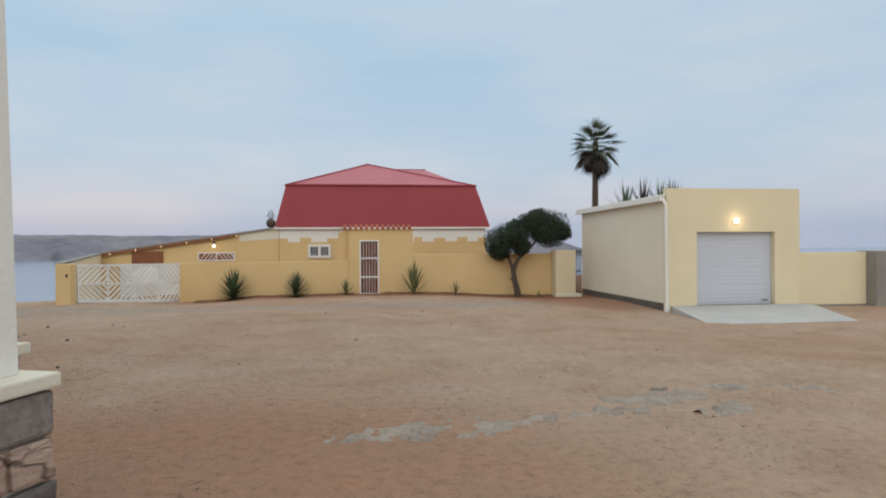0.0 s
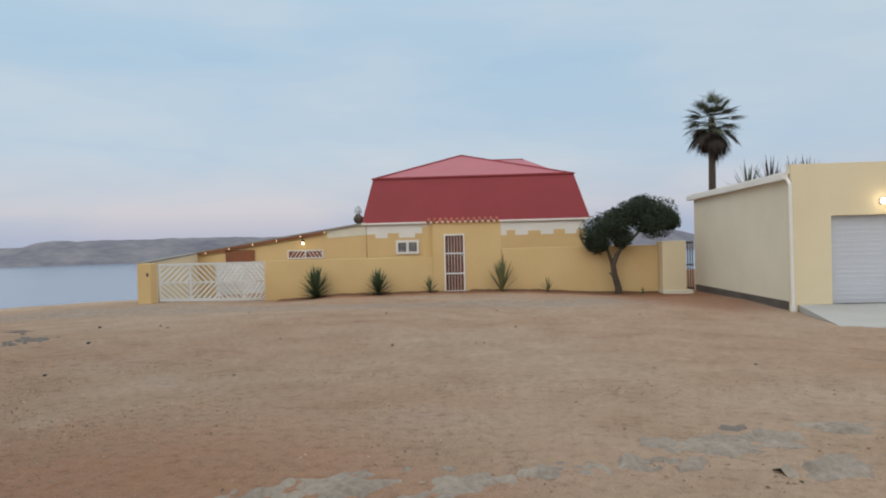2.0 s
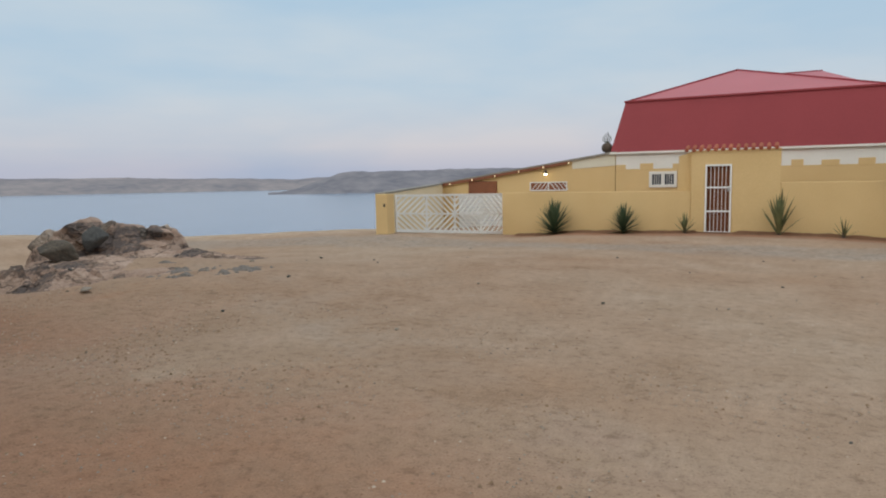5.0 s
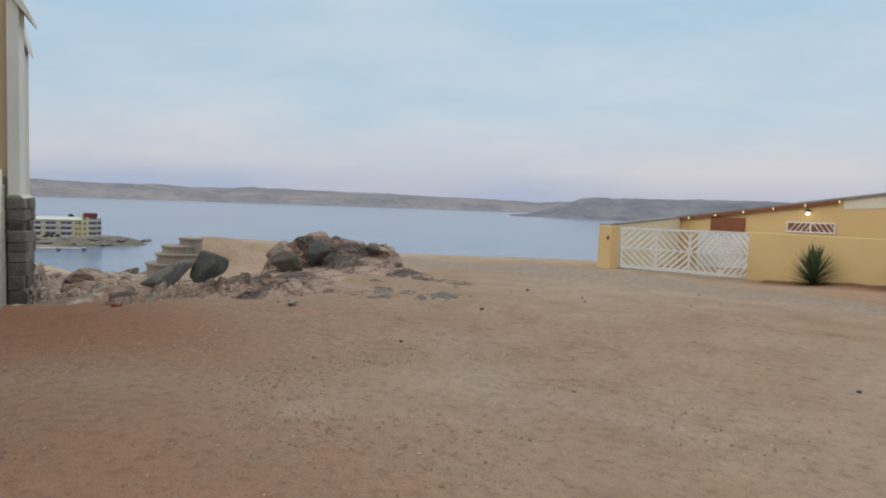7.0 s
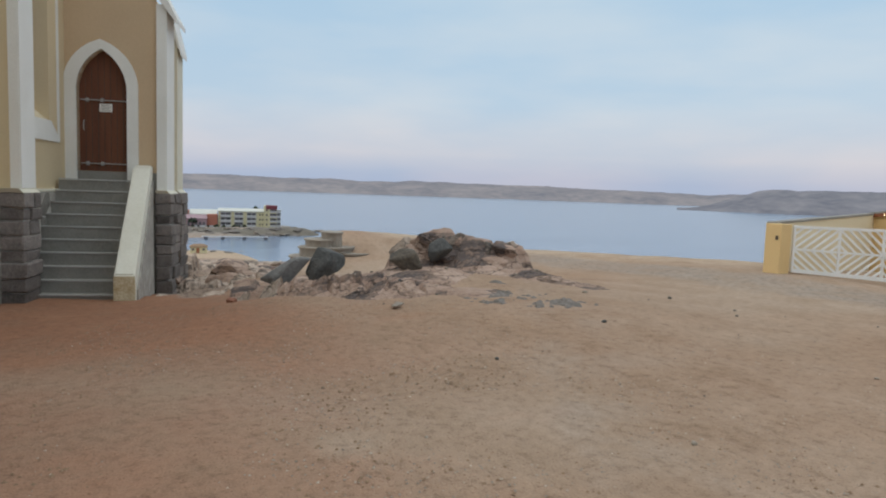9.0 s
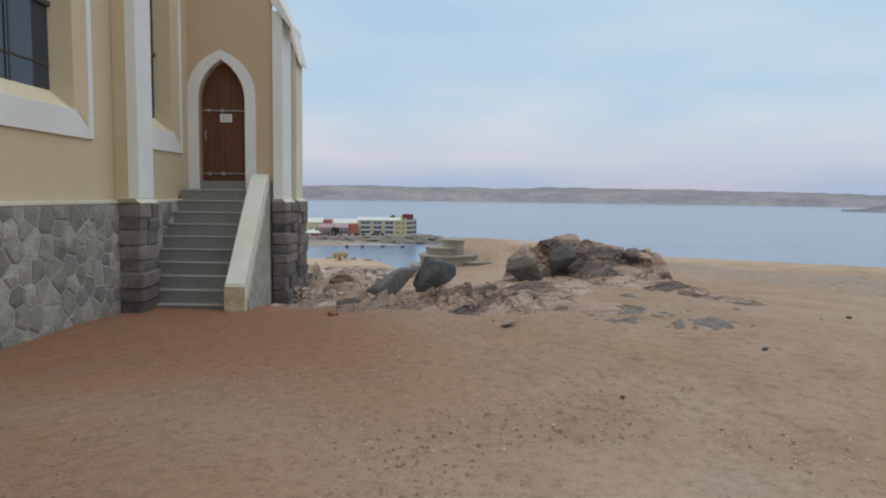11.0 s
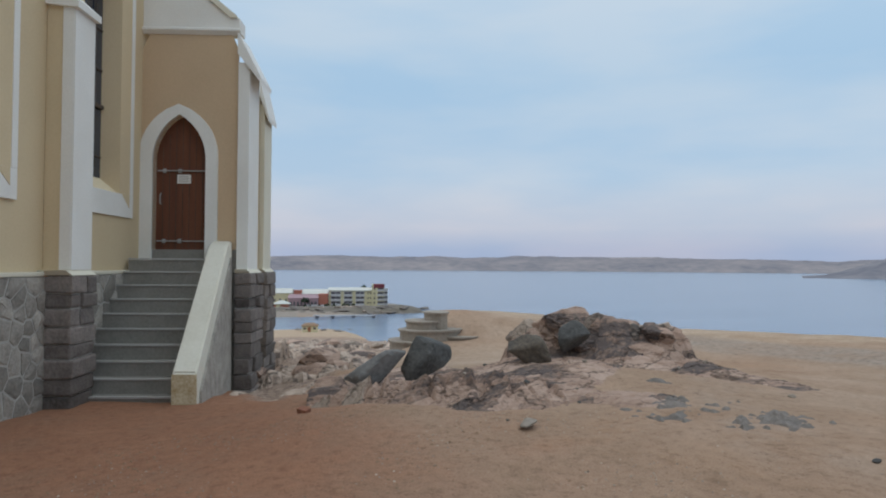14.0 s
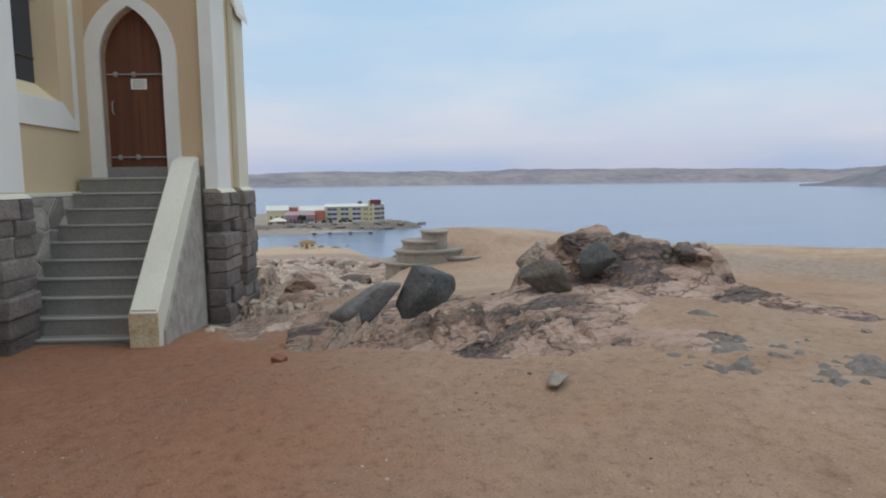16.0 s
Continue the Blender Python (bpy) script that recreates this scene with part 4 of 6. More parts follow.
for x0, sgn in ((-7.8, 1), (-7.09, -1)):
    for k in range(4):
        xa = x0 + 0.06 + k * 0.16
        part("diagonal_bar", bar((xa, -0.025, 1.14 if sgn > 0 else 1.40), (xa + 0.2, -0.025, 1.40 if sgn > 0 else 1.14), 0.025, 0.02, (0, 1, 0)), M_GATE, vent)
lamp = thing("wall_lamp", -7.17, 26.55, 1.75, "small black wall lamp with a lit bulb", "lamp")
part("bracket", bar((0, 0.05, 0.08), (0, -0.12, 0.1), 0.03), M_BARK, lamp)
part("shade", tube([(0, -0.12, 0.14), (0, -0.12, 0.0)], [0.03, 0.09], 10), M_BARK, lamp)
part("bulb", tube([(0, -0.12, 0.02), (0, -0.12, -0.07)], [0.05, 0.045], 8), M_LAMP, lamp)

# ---------------------------------------------------------------- garden wall with its doorway
gwall = thing("garden_wall", 0, 23.4, 0, "smooth yellow plastered garden wall", "wall", kind="structure")
GT = 1.36
part("wall", box(-7.75, -1.72, 0, 0.22, HB - 0.3, 1.10, 0.015), M_YELLOW, gwall)
part("wall", box(0.68, 6.05, 0, 0.22, HB - 0.3, GT - 0.03, 0.015), M_YELLOW, gwall)
for xa, xb, za, zb in ((-1.715, -1.3, HB - 0.3, 2.3), (-0.62, 0.675, HB - 0.3, 2.3), (-1.299, -0.621, 1.86, 2.3)):
    part("wall", box(xa, xb, -0.02, 0.3, za, zb), M_YELLOW, gwall)
part("cheek", prism([(-2.1, 0.24, 2.15), (-1.72, 0.24, 2.28), (-1.72, 0.24, 1.0), (-2.1, 0.24, 1.0)], (0, 0.2, 0)), M_YELLOW, gwall)
for i in range(13):
    x = -1.85 + i * 0.2
    tile = tube([(x, -0.12, 2.31), (x, 0.42, 2.43)], [0.06, 0.06], 8)
    part("coping_tile", tile, M_RUST, gwall, "terracotta coping tile" if i == 0 else "")
part("pillar", box(6.06, 6.85, -0.5, 0.25, HB - 0.2, 1.45, 0.03), M_CREAM, gwall, "cream end pillar")
part("pillar_foot", box(6.04, 7.05, -0.56, 0.2, HB - 0.2, -0.2, 0.02), M_IVORY, gwall)
sg = thing("side_gate", 7.0, 23.4, -0.3, "narrow dark metal gate between pillar and garage", "gate")
for k in range(5):
    part("bar", box(-0.12 + 0.08 * k, -0.09 + 0.08 * k, 0, 0.03, 0, 1.75), M_BARK, sg)
for z in (0.1, 0.9, 1.65):
    part("rail", box(-0.14, 0.26, 0.031, 0.05, z, z + 0.05), M_BARK, sg)

gd = thing("security_gate", -0.96, 23.4, -0.14, "white steel security gate before a brown wooden door", "gate")
part("door_leaf", box(-0.339, 0.339, 0.12, 0.17, 0.0, 2.0), M_BROWN, gd, "brown wooden door")
for k in range(6):
    part("plank", box(-0.335 + k * 0.112, -0.228 + k * 0.112, 0.105, 0.121, 0.03, 1.98), M_BROWN, gd)
for xa, xb, za, zb in ((-0.36, -0.31, 0, 2.02), (0.31, 0.36, 0, 2.02), (-0.31, 0.31, 0, 0.05), (-0.31, 0.31, 1.97, 2.02), (-0.31, 0.31, 0.62, 0.67), (-0.31, 0.31, 1.32, 1.37)):
    part("frame", box(xa, xb, -0.06, -0.02, za, zb), M_GATE, gd)
for k in range(1, 6):
    x = -0.31 + 0.62 * k / 6
    part("bar", box(x - 0.007, x + 0.007, -0.05, -0.03, 0.05, 1.97), M_GATE, gd)
part("lock", box(0.25, 0.33, -0.075, -0.061, 1.24, 1.34), M_STEEL, gd)

# driveway gate, set askew between the pillar and the garden wall
GA, GB_ = Vector((-9.68, 19.46, 0)), Vector((-7.85, 24.0, 0))
gl = (GB_ - GA).length
dg = thing("driveway_gate", GA.x, GA.y, 0, "wide white sliding gate with diagonal slats", "gate", rz=math.degrees(math.atan2(GB_.y - GA.y, GB_.x - GA.x)))
GZ0, GZ1 = -0.30, 1.10


def gate_pt(u, v):
    """A point of the gate: u along it, v from foot to top; its foot follows the falling ground."""
    z0 = 0.03 + (-0.36 - 0.03) * u / gl
    z1 = 1.14 + (1.07 - 1.14) * u / gl
    return Vector((u, 0, z0 + (z1 - z0) * v))


part("top_rail", bar(gate_pt(0.05, 0.98), gate_pt(gl, 0.98), 0.06, 0.07), M_GATE, dg)
part("bottom_rail", bar(gate_pt(0.05, 0.04), gate_pt(gl, 0.04), 0.06, 0.09), M_GATE, dg)
part("mid_rail", bar(gate_pt(0.05, 0.5), gate_pt(gl, 0.5), 0.04, 0.05), M_GATE, dg)
NB = 4
for k in range(NB + 1):
    u = 0.06 + (gl - 0.1) * k / NB
    part("post", bar(gate_pt(u, 0.02), gate_pt(u, 0.98), 0.05, 0.05), M_GATE, dg)
for k in range(NB):
    ua, ub = 0.06 + (gl - 0.1) * k / NB, 0.06 + (gl - 0.1) * (k + 1) / NB
    w = ub - ua
    fl = k % 2
    for half in (0, 1):
        for s in range(-3, 6):
            a0, a1 = s / 5.0, s / 5.0 + 0.62
            t0, t1 = max(0.0, -a0 / (a1 - a0)), min(1.0, (1 - a0) / (a1 - a0))
            if t1 - t0 < 0.12:
                continue
            pts = []
            for t in (t0, t1):
                uu = a0 + (a1 - a0) * t
                vv = 0.5 + 0.48 * t if half else 0.5 - 0.46 * t
                pts.append(gate_pt(ua + w * ((1 - uu) if fl else uu), vv))
            part("slat", bar(pts[0], pts[1], 0.05, 0.02, (0, 1, 0)), M_GATE, dg)
post = thing("gate_pillar", -9.93, 19.21, 0, "yellow plastered gate pillar at the wall's end", "pillar")
part("pillar_body", box(-0.14, 0.27, -0.2, 0.2, -0.5, 1.18, 0.02), M_YELLOW, post)
part("number_plate", box(0.14, 0.2, -0.215, -0.2, 0.8, 0.9), M_BARK, post)
yw = thing("yard_wall", 0, 0, 0, "cream yard wall that runs back from the gate pillar", "wall", kind="structure")
bm = prism([(-10.14, 19.32, -1.5), (-9.98, 19.32, -1.5), (-11.55, 26.55, -1.5), (-11.75, 26.55, -1.5)], (0, 0, 2.66))
for v in bm.verts:
    if v.co.z > 0:
        v.co.z = 1.17 if v.co.y < 20 else 1.40
part("wall", bm, M_CREAM, yw)
part("coping", bar((-10.07, 19.25, 1.19), (-11.65, 26.5, 1.42), 0.26, 0.05), M_CEMENT, yw, "grey coping")

# ---------------------------------------------------------------- garage
garage = thing("garage", 7.7, 17.15, 0, "cream plastered flat-roofed garage with grey sectional door", "garage")
GH = 3.30
part("wall_front", box(0, 0.93, 0, 0.25, -0.42, GH), M_CREAM, garage)
part("wall_front", box(3.44, 4.25, 0, 0.25, -0.42, GH), M_CREAM, garage)
part("wall_lintel", box(0.931, 3.439, 0, 0.25, 2.0, GH), M_CREAM, garage)
bm = prism([(0.0, 0.251, -0.13), (-0.25, 6.75, -0.08), (-0.25, 6.75, 2.93), (0.0, 0.251, 2.98)], (0.2, 0, 0))
part("wall_side", bm, M_PALEWALL, garage, "paler cream side wall")
# Footing colour is darkened to paint the shadow gap under the side wall.
part("footing", prism([(0.0, 0.26, -0.9), (-0.27, 6.76, -0.9), (-0.23, 6.76, -0.081), (0.02, 0.26, -0.131)], (0.17, 0, 0)), M_FOOTING, garage, "cement footing coloured dark for the shadow gap under the wall")
part("wall_back", box(-0.03, 4.25, 6.76, 6.98, -0.9, 3.02), M_CREAM, garage)
part("parapet", box(-0.05, 0.3, 6.2, 6.75, 2.94, 3.12), M_CREAM, garage)
part("wall_side", box(4.0, 4.25, 0.26, 6.75, -0.42, 3.0), M_CREAM, garage)
part("roof", box(0.0, 4.0, 0.251, 6.74, 2.86, 2.94), M_CEMENT, garage)
gut = bmesh.new()
add_bar(gut, (-0.1, 0.1, 3.0), (-0.36, 7.0, 2.92), 0.14, 0.13)
add_bar(gut, (-0.03, 0.1, 3.1), (-0.29, 7.0, 3.02), 0.2, 0.05)
part("gutter", gut, M_WHITE, garage, "white roof gutter")
part("downpipe", tube([(-0.1, 0.05, 2.95), (-0.06, -0.05, 2.8), (-0.05, -0.06, -0.2), (-0.05, -0.1, -0.42)], [0.045] * 4, 8), M_WHITE, garage, "white rain downpipe")
part("downpipe_shoe", box(-0.1, 0.0, -0.13, -0.03, -0.45, -0.2), M_WHITE, garage)
gdoor = part("garage_door", box(0.94, 3.43, 0.2, 0.24, -0.2, 1.995), M_GARDOOR, garage, "pale grey sectional garage door, shut")
for r in range(4):
    z0 = -0.19 + r * 0.546
    door_panel = part("panel", box(0.945, 3.425, 0.183, 0.2, z0 + 0.002, z0 + 0.543, 0.004), M_GARDOOR, gdoor)
    for rib in range(4):
        zz = z0 + 0.09 + rib * 0.115
        part("rib", box(1.0, 3.37, 0.175, 0.1835, zz, zz + 0.035, 0.0035), M_GARDOOR, door_panel)
part("handle", box(3.1, 3.3, 0.15, 0.178, -0.08, -0.05), M_BARK, gdoor)
gl_lamp = thing("wall_light", 9.87, 17.15, 2.33, "round lit bulkhead light on the garage", "lamp")
part("fitting", tube([(0, 0, 0), (0, -0.05, 0)], [0.085, 0.085], 16), M_WHITE, gl_lamp)
part("dome", tube([(0, -0.051, 0), (0, -0.09, 0), (0, -0.12, 0)], [0.07, 0.06, 0.03], 16), M_LAMP, gl_lamp, "glowing glass dome", True)
lit = new("garage_lamp_light", bpy.data.lights.new("garage_lamp_light", "POINT"))
lit.data.energy, lit.data.color, lit.data.shadow_soft_size = 2.6, (1.0, 0.8, 0.5), 0.05
lit.matrix_world = pose(9.87, 16.93, 2.33)
slab = part("apron", prism([(7.8, 17.14, -0.5), (12.3, 17.14, -0.5), (10.9, 13.5, -0.6), (6.95, 13.5, -0.6)], (0, 0, 0.31)), M_SLAB)
tagged(slab, "pale concrete apron before the garage door", "paving", kind="structure")
rw = thing("boundary_wall", 11.96, 17.3, 0, "low cream boundary wall beside the garage", "wall", kind="structure")
part("wall", box(0, 2.35, 0, 0.2, -0.25, 1.36, 0.015), M_CREAM, rw)
part("footing", box(0, 2.35, -0.01, 0.21, -0.8, -0.251), M_CEMENT, rw)
part("end_pillar", box(2.36, 2.9, -0.4, 0.4, -0.8, 1.4, 0.02), M_CEMENT, rw, "grey end pillar")

# ---------------------------------------------------------------- rocks
def angular_rock(name, cx, cy, cz, sx, sy, sz, seed, mat, label, category="boulder", rz=0.0, tilt=0.0, planes=15, soft=0.04, group="", detail=3, rough=1.0, strata=0.0, pitch=0.0):
    """A boulder as the meeting of many rough planes, with blunt edges and pitted faces."""
    rng = random.Random(seed)
    cut = []
    for _ in range(planes):
        v = Vector((rng.gauss(0, 1), rng.gauss(0, 1), rng.gauss(0, 1))).normalized()
        cut.append((v, rng.uniform(0.5, 0.92)))
    bm = bmesh.new()
    bmesh.ops.create_icosphere(bm, subdivisions=detail, radius=1.0)
    off = Vector((rng.uniform(0, 50), rng.uniform(0, 50), 0))
    turn = Euler((radians(tilt), radians(tilt * 0.4 + pitch), radians(rz))).to_matrix()
    for v in bm.verts:
        d = v.co.normalized()
        ks = sorted(h / max(d.dot(n), 1e-3) for n, h in cut if d.dot(n) > 0.05)
        r = ks[0] if ks else 1.0
        if len(ks) > 1:
            r -= soft * max(0.0, 1 - (ks[1] - ks[0]) / 0.12)
        r = min(r, 1.15)
        q = d * r
        q *= 1 + rough * (0.035 * noise.noise(q * 2.5 + off) + 0.02 * noise.noise(q * 7 + off) + 0.01 * noise.noise(q * 15 + off))
        if strata:
            f = q.z * strata + 0.7 * noise.noise(q * 1.7 + off)
            f -= math.floor(f)
            k = 1 + 0.09 * (f * f - 0.35)
            q = Vector((q.x * k, q.y * k, q.z))
        v.co = turn @ Vector((q.x * sx, q.y * sy, q.z * sz)) + Vector((cx, cy, cz))
    ob = part(name, bm, mat, None, "", False)
    return tagged(ob, label, category, group)


angular_rock("boulder", -10.78, 8.19, 0.37, 0.46, 0.50, 0.34, 11, M_BOULDER, "dark angular boulder resting on the bedrock", rz=20, tilt=8, detail=4)
angular_rock("boulder", -11.0, 7.55, 0.22, 0.34, 0.52, 0.25, 4, M_BOULDERPALE, "long grey boulder leaning on the bedrock", rz=-22, tilt=24, detail=4)
angular_rock("boulder", -11.12, 9.88, 0.40, 0.42, 0.46, 0.22, 23, M_BOULDERBROWN, "dark brownish wedge-shaped boulder below the outcrop", rz=10, tilt=-6, detail=4)
angular_rock("boulder", -11.06, 10.56, 0.57, 0.32, 0.32, 0.31, 35, M_BOULDER, "dark rounded boulder below the outcrop", rz=40, planes=18, detail=4)

for i, (x, y, z, sx, sy, sz, rz, tl, dark) in enumerate(((-12.15, 10.40, 0.38, 0.46, 0.46, 0.34, 10, 6, 1), (-11.95, 11.05, 0.58, 0.60, 0.56, 0.50, -20, 4, 0), (-11.7, 11.55, 0.48, 0.55, 0.62, 0.45, 30, -6, 0),
                                                         (-11.45, 11.8, 0.36, 0.5, 0.5, 0.36, 0, 6, 0), (-11.18, 12.24, 0.42, 0.36, 0.40, 0.36, 50, 0, 1), (-10.95, 11.65, 0.20, 0.55, 0.4, 0.2, 35, 12, 0), (-10.35, 12.2, 0.10, 0.5, 0.3, 0.16, 40, 8, 0),
                                                         (-11.45, 10.95, 0.32, 0.42, 0.4, 0.26, 15, -8, 0))):
    angular_rock("crag", x, y, z, sx, sy, sz, 300 + i, M_CRAG if dark else M_BEDROCK, "weathered grey and tan crag of the outcrop", "rock", rz=rz, tilt=tl, planes=20, soft=0.05, detail=5, group="crags of the outcrop", rough=2.3, strata=2.0)
for i, (x, y, sx, sy, sz, rz) in enumerate(((-11.5, 7.0, 0.36, 0.3, 0.16, -10), (-12.2, 7.2, 0.35, 0.3, 0.2, 0))):
    angular_rock("crag", x, y, ground_z(x, y, False) + 0.06, sx, sy, sz, 340 + i, M_BEDROCK, "weathered granite block at the outcrop's foot", "rock", rz=rz, planes=14, soft=0.04, detail=5, group="crags of the outcrop", rough=2.0, strata=1.5)
crg = random.Random(61)
for i in range(14):
    # smaller blocks wedged along the outcrop
    t = 0.3 + 0.7 * i / 13
    x, y = -12.2 + 1.1 * t + crg.uniform(-0.25, 0.35), 10.3 + 2.1 * t + crg.uniform(-0.15, 0.15)
    b = crg.uniform(0.13, 0.26)
    angular_rock("crag", x, y, ground_z(x, y, False) + 0.60 - 0.25 * t - 0.55 * max(0.0, x + 11.95 - 1.1 * t) + crg.uniform(-0.08, 0.04), b * 1.2, b * 1.3, b, 380 + i, M_CRAG if i % 3 == 0 else M_BEDROCK, "small weathered block wedged in the outcrop", "rock", rz=crg.uniform(-40, 40), tilt=crg.uniform(-15, 15), planes=13, soft=0.05, detail=4, group="crags of the outcrop", rough=2.0, strata=1.6)

OUT_X, OUT_Y = (-14.6, -6.4), (6.2, 14.2)


def ridge_frame(x, y):
    """Along and across the front ridge, the line of its crest, and a count of its tilted slabs. Its broken face looks to the yard and its back falls away."""
    p = Vector((x, y, 0))
    w = 0.35 * noise.noise(p * 0.9) + 0.18 * noise.noise(p * 2.2)
    u = 0.81 * (x + 11.4) + 0.586 * (y - 7.7) + 0.25 * w
    v = 0.586 * (x + 11.4) - 0.81 * (y - 7.7) + 0.35 * w
    return u, v, min(0.8, max(0.05, 0.75 - 0.3 * u)), 2.0 * (u - 0.55 * v) + 0.5 * noise.noise(p * 1.3) + 0.12 * noise.noise(p * 5)


def outcrop_h(x, y):
    """Height of the bedrock above the sand: a front bench, a hump behind and a tail that runs out to the right."""
    p = Vector((x, y, 0))
    w = 0.35 * noise.noise(p * 0.9) + 0.18 * noise.noise(p * 2.2)
    u, v, crest, slab = ridge_frame(x, y)
    foot = 1.05 - 0.35 * fade(1.9, 2.6, u)
    prof = fade(foot, crest, v) ** 0.8 if v > crest else 1 - 0.9 * fade(crest, crest - 0.9, v)
    bench = 0.29 * prof * fade(-0.5, 0.1, u) * fade(3.1, 2.3, u) * fade(-2.2, -1.2, v)
    k1, k2 = slab - math.floor(slab), 2.7 * slab - math.floor(2.7 * slab)
    bench *= 0.66 + 0.5 * k1 + 0.16 * k2
    # low cracked shelf that runs on from the ridge
    ax, ay, bx, by = -10.0, 8.9, -8.7, 10.05
    t = max(0.0, min(1.0, ((x - ax) * (bx - ax) + (y - ay) * (by - ay)) / ((bx - ax) ** 2 + (by - ay) ** 2)))
    bench = max(bench, (0.18 - 0.11 * t) * fade(0.55, 0.2, math.hypot(x - (ax + (bx - ax) * t), y - (ay + (by - ay) * t)) + 0.7 * w))
    # hump
    hump = 0.0
    for hx, hy, hr, hh in ((-12.1, 10.55, 0.6, 0.45), (-11.9, 11.1, 0.7, 0.70), (-11.65, 11.55, 0.75, 0.62), (-11.25, 12.15, 0.62, 0.55), (-11.15, 12.42, 0.40, 0.60), (-12.6, 11.6, 1.2, 0.5)):
        hump = max(hump, hh * fade(1.3 * hr, 0.45 * hr, math.hypot(x - hx, y - hy) + 0.45 * w))
    ax, ay, bx, by = -11.2, 11.4, -9.5, 12.7
    t = max(0.0, min(1.0, ((x - ax) * (bx - ax) + (y - ay) * (by - ay)) / ((bx - ax) ** 2 + (by - ay) ** 2)))
    tail = (0.26 - 0.2 * t) * fade(0.75, 0.15, math.hypot(x - (ax + (bx - ax) * t), y - (ay + (by - ay) * t)) + 0.5 * w)
    # low ledge between bench and hump
    ledge = 0.09 * fade(1.7, 1.0, math.hypot((x + 11.1) * 0.8, y - 9.3) + 1.3 * w)
    ledge = max(ledge, 0.07 * fade(1.9, 1.1, math.hypot((x + 12.9) * 0.8, y - 8.9) + 1.2 * w))
    h = max(bench, hump, tail, ledge)
    if h > 0.02:
        # tilted blocks of two sizes with open joints
        q = Vector((0.8 * x + 0.6 * y, (-0.6 * x + 0.8 * y) * 0.5, 0)) + Vector((noise.noise(p * 1.7), noise.noise(p * 1.7 + Vector((9, 0, 0))), 0)) * 0.12
        for sc, amp, gap, dip in ((1.1, 0.34, 0.05, 0.45), (2.9, 0.16, 0.05, 0.2)):
            d, near = noise.voronoi(q * sc)
            c = near[0]
            v = q * sc - c
            lean = Vector((noise.noise(c * 5.3 + Vector((2, 0, 0))), noise.noise(c * 5.3 + Vector((0, 7, 0))), 0)) * 2.0
            k = min(h, 0.2)
            h += k * amp * (v.dot(lean) + 1.6 * noise.noise(c * 4.1)) - k * dip * max(0.0, 1 - (d[1] - d[0]) / gap)
        h += 0.012 * noise.noise(p * 7) + 0.01 * noise.noise(p * 17)
    return h


def build_outcrop():
    st = 0.036
    nx, ny = int((OUT_X[1] - OUT_X[0]) / st), int((OUT_Y[1] - OUT_Y[0]) / st)
    keep, verts, faces, hs = {}, [], [], {}
    for i in range(nx + 1):
        for j in range(ny + 1):
            x, y = OUT_X[0] + i * st, OUT_Y[0] + j * st
            hs[i, j] = outcrop_h(x, y)

    def vert(i, j):
        if (i, j) not in keep:
            x, y = OUT_X[0] + i * st, OUT_Y[0] + j * st
            keep[i, j] = len(verts)
            k = 0.018
            verts.append((x + k * noise.noise(Vector((x * 9, y * 9, 1))), y + k * noise.noise(Vector((x * 9, y * 9, 5))), ground_z(x, y, False) + hs[i, j] - 0.03))
        return keep[i, j]
    for i in range(nx):
        for j in range(ny):
            if max(hs[a, b] for a in (i, i + 1) for b in (j, j + 1)) > 0.004:
                faces.append((vert(i, j), vert(i + 1, j), vert(i + 1, j + 1), vert(i, j + 1)))
    ob = link_mesh("rock_outcrop", verts, faces, M_BEDROCK)
    ob.data.materials.append(M_CRAG)
    for f in ob.data.polygons:
        u, v, crest, slab = ridge_frame(f.center.x, f.center.y)
        if -0.3 < u < 2.9 and crest - 0.25 < v < 1.2 and noise.noise(Vector((math.floor(slab) * 7.31, 0.4, 2.2))) > 0.08 and slab - math.floor(slab) > 0.3:
            f.material_index = 1
    tagged(ob, "weathered pinkish granite outcrop with cracks and ledges", "rock", kind="structure")


build_outcrop()


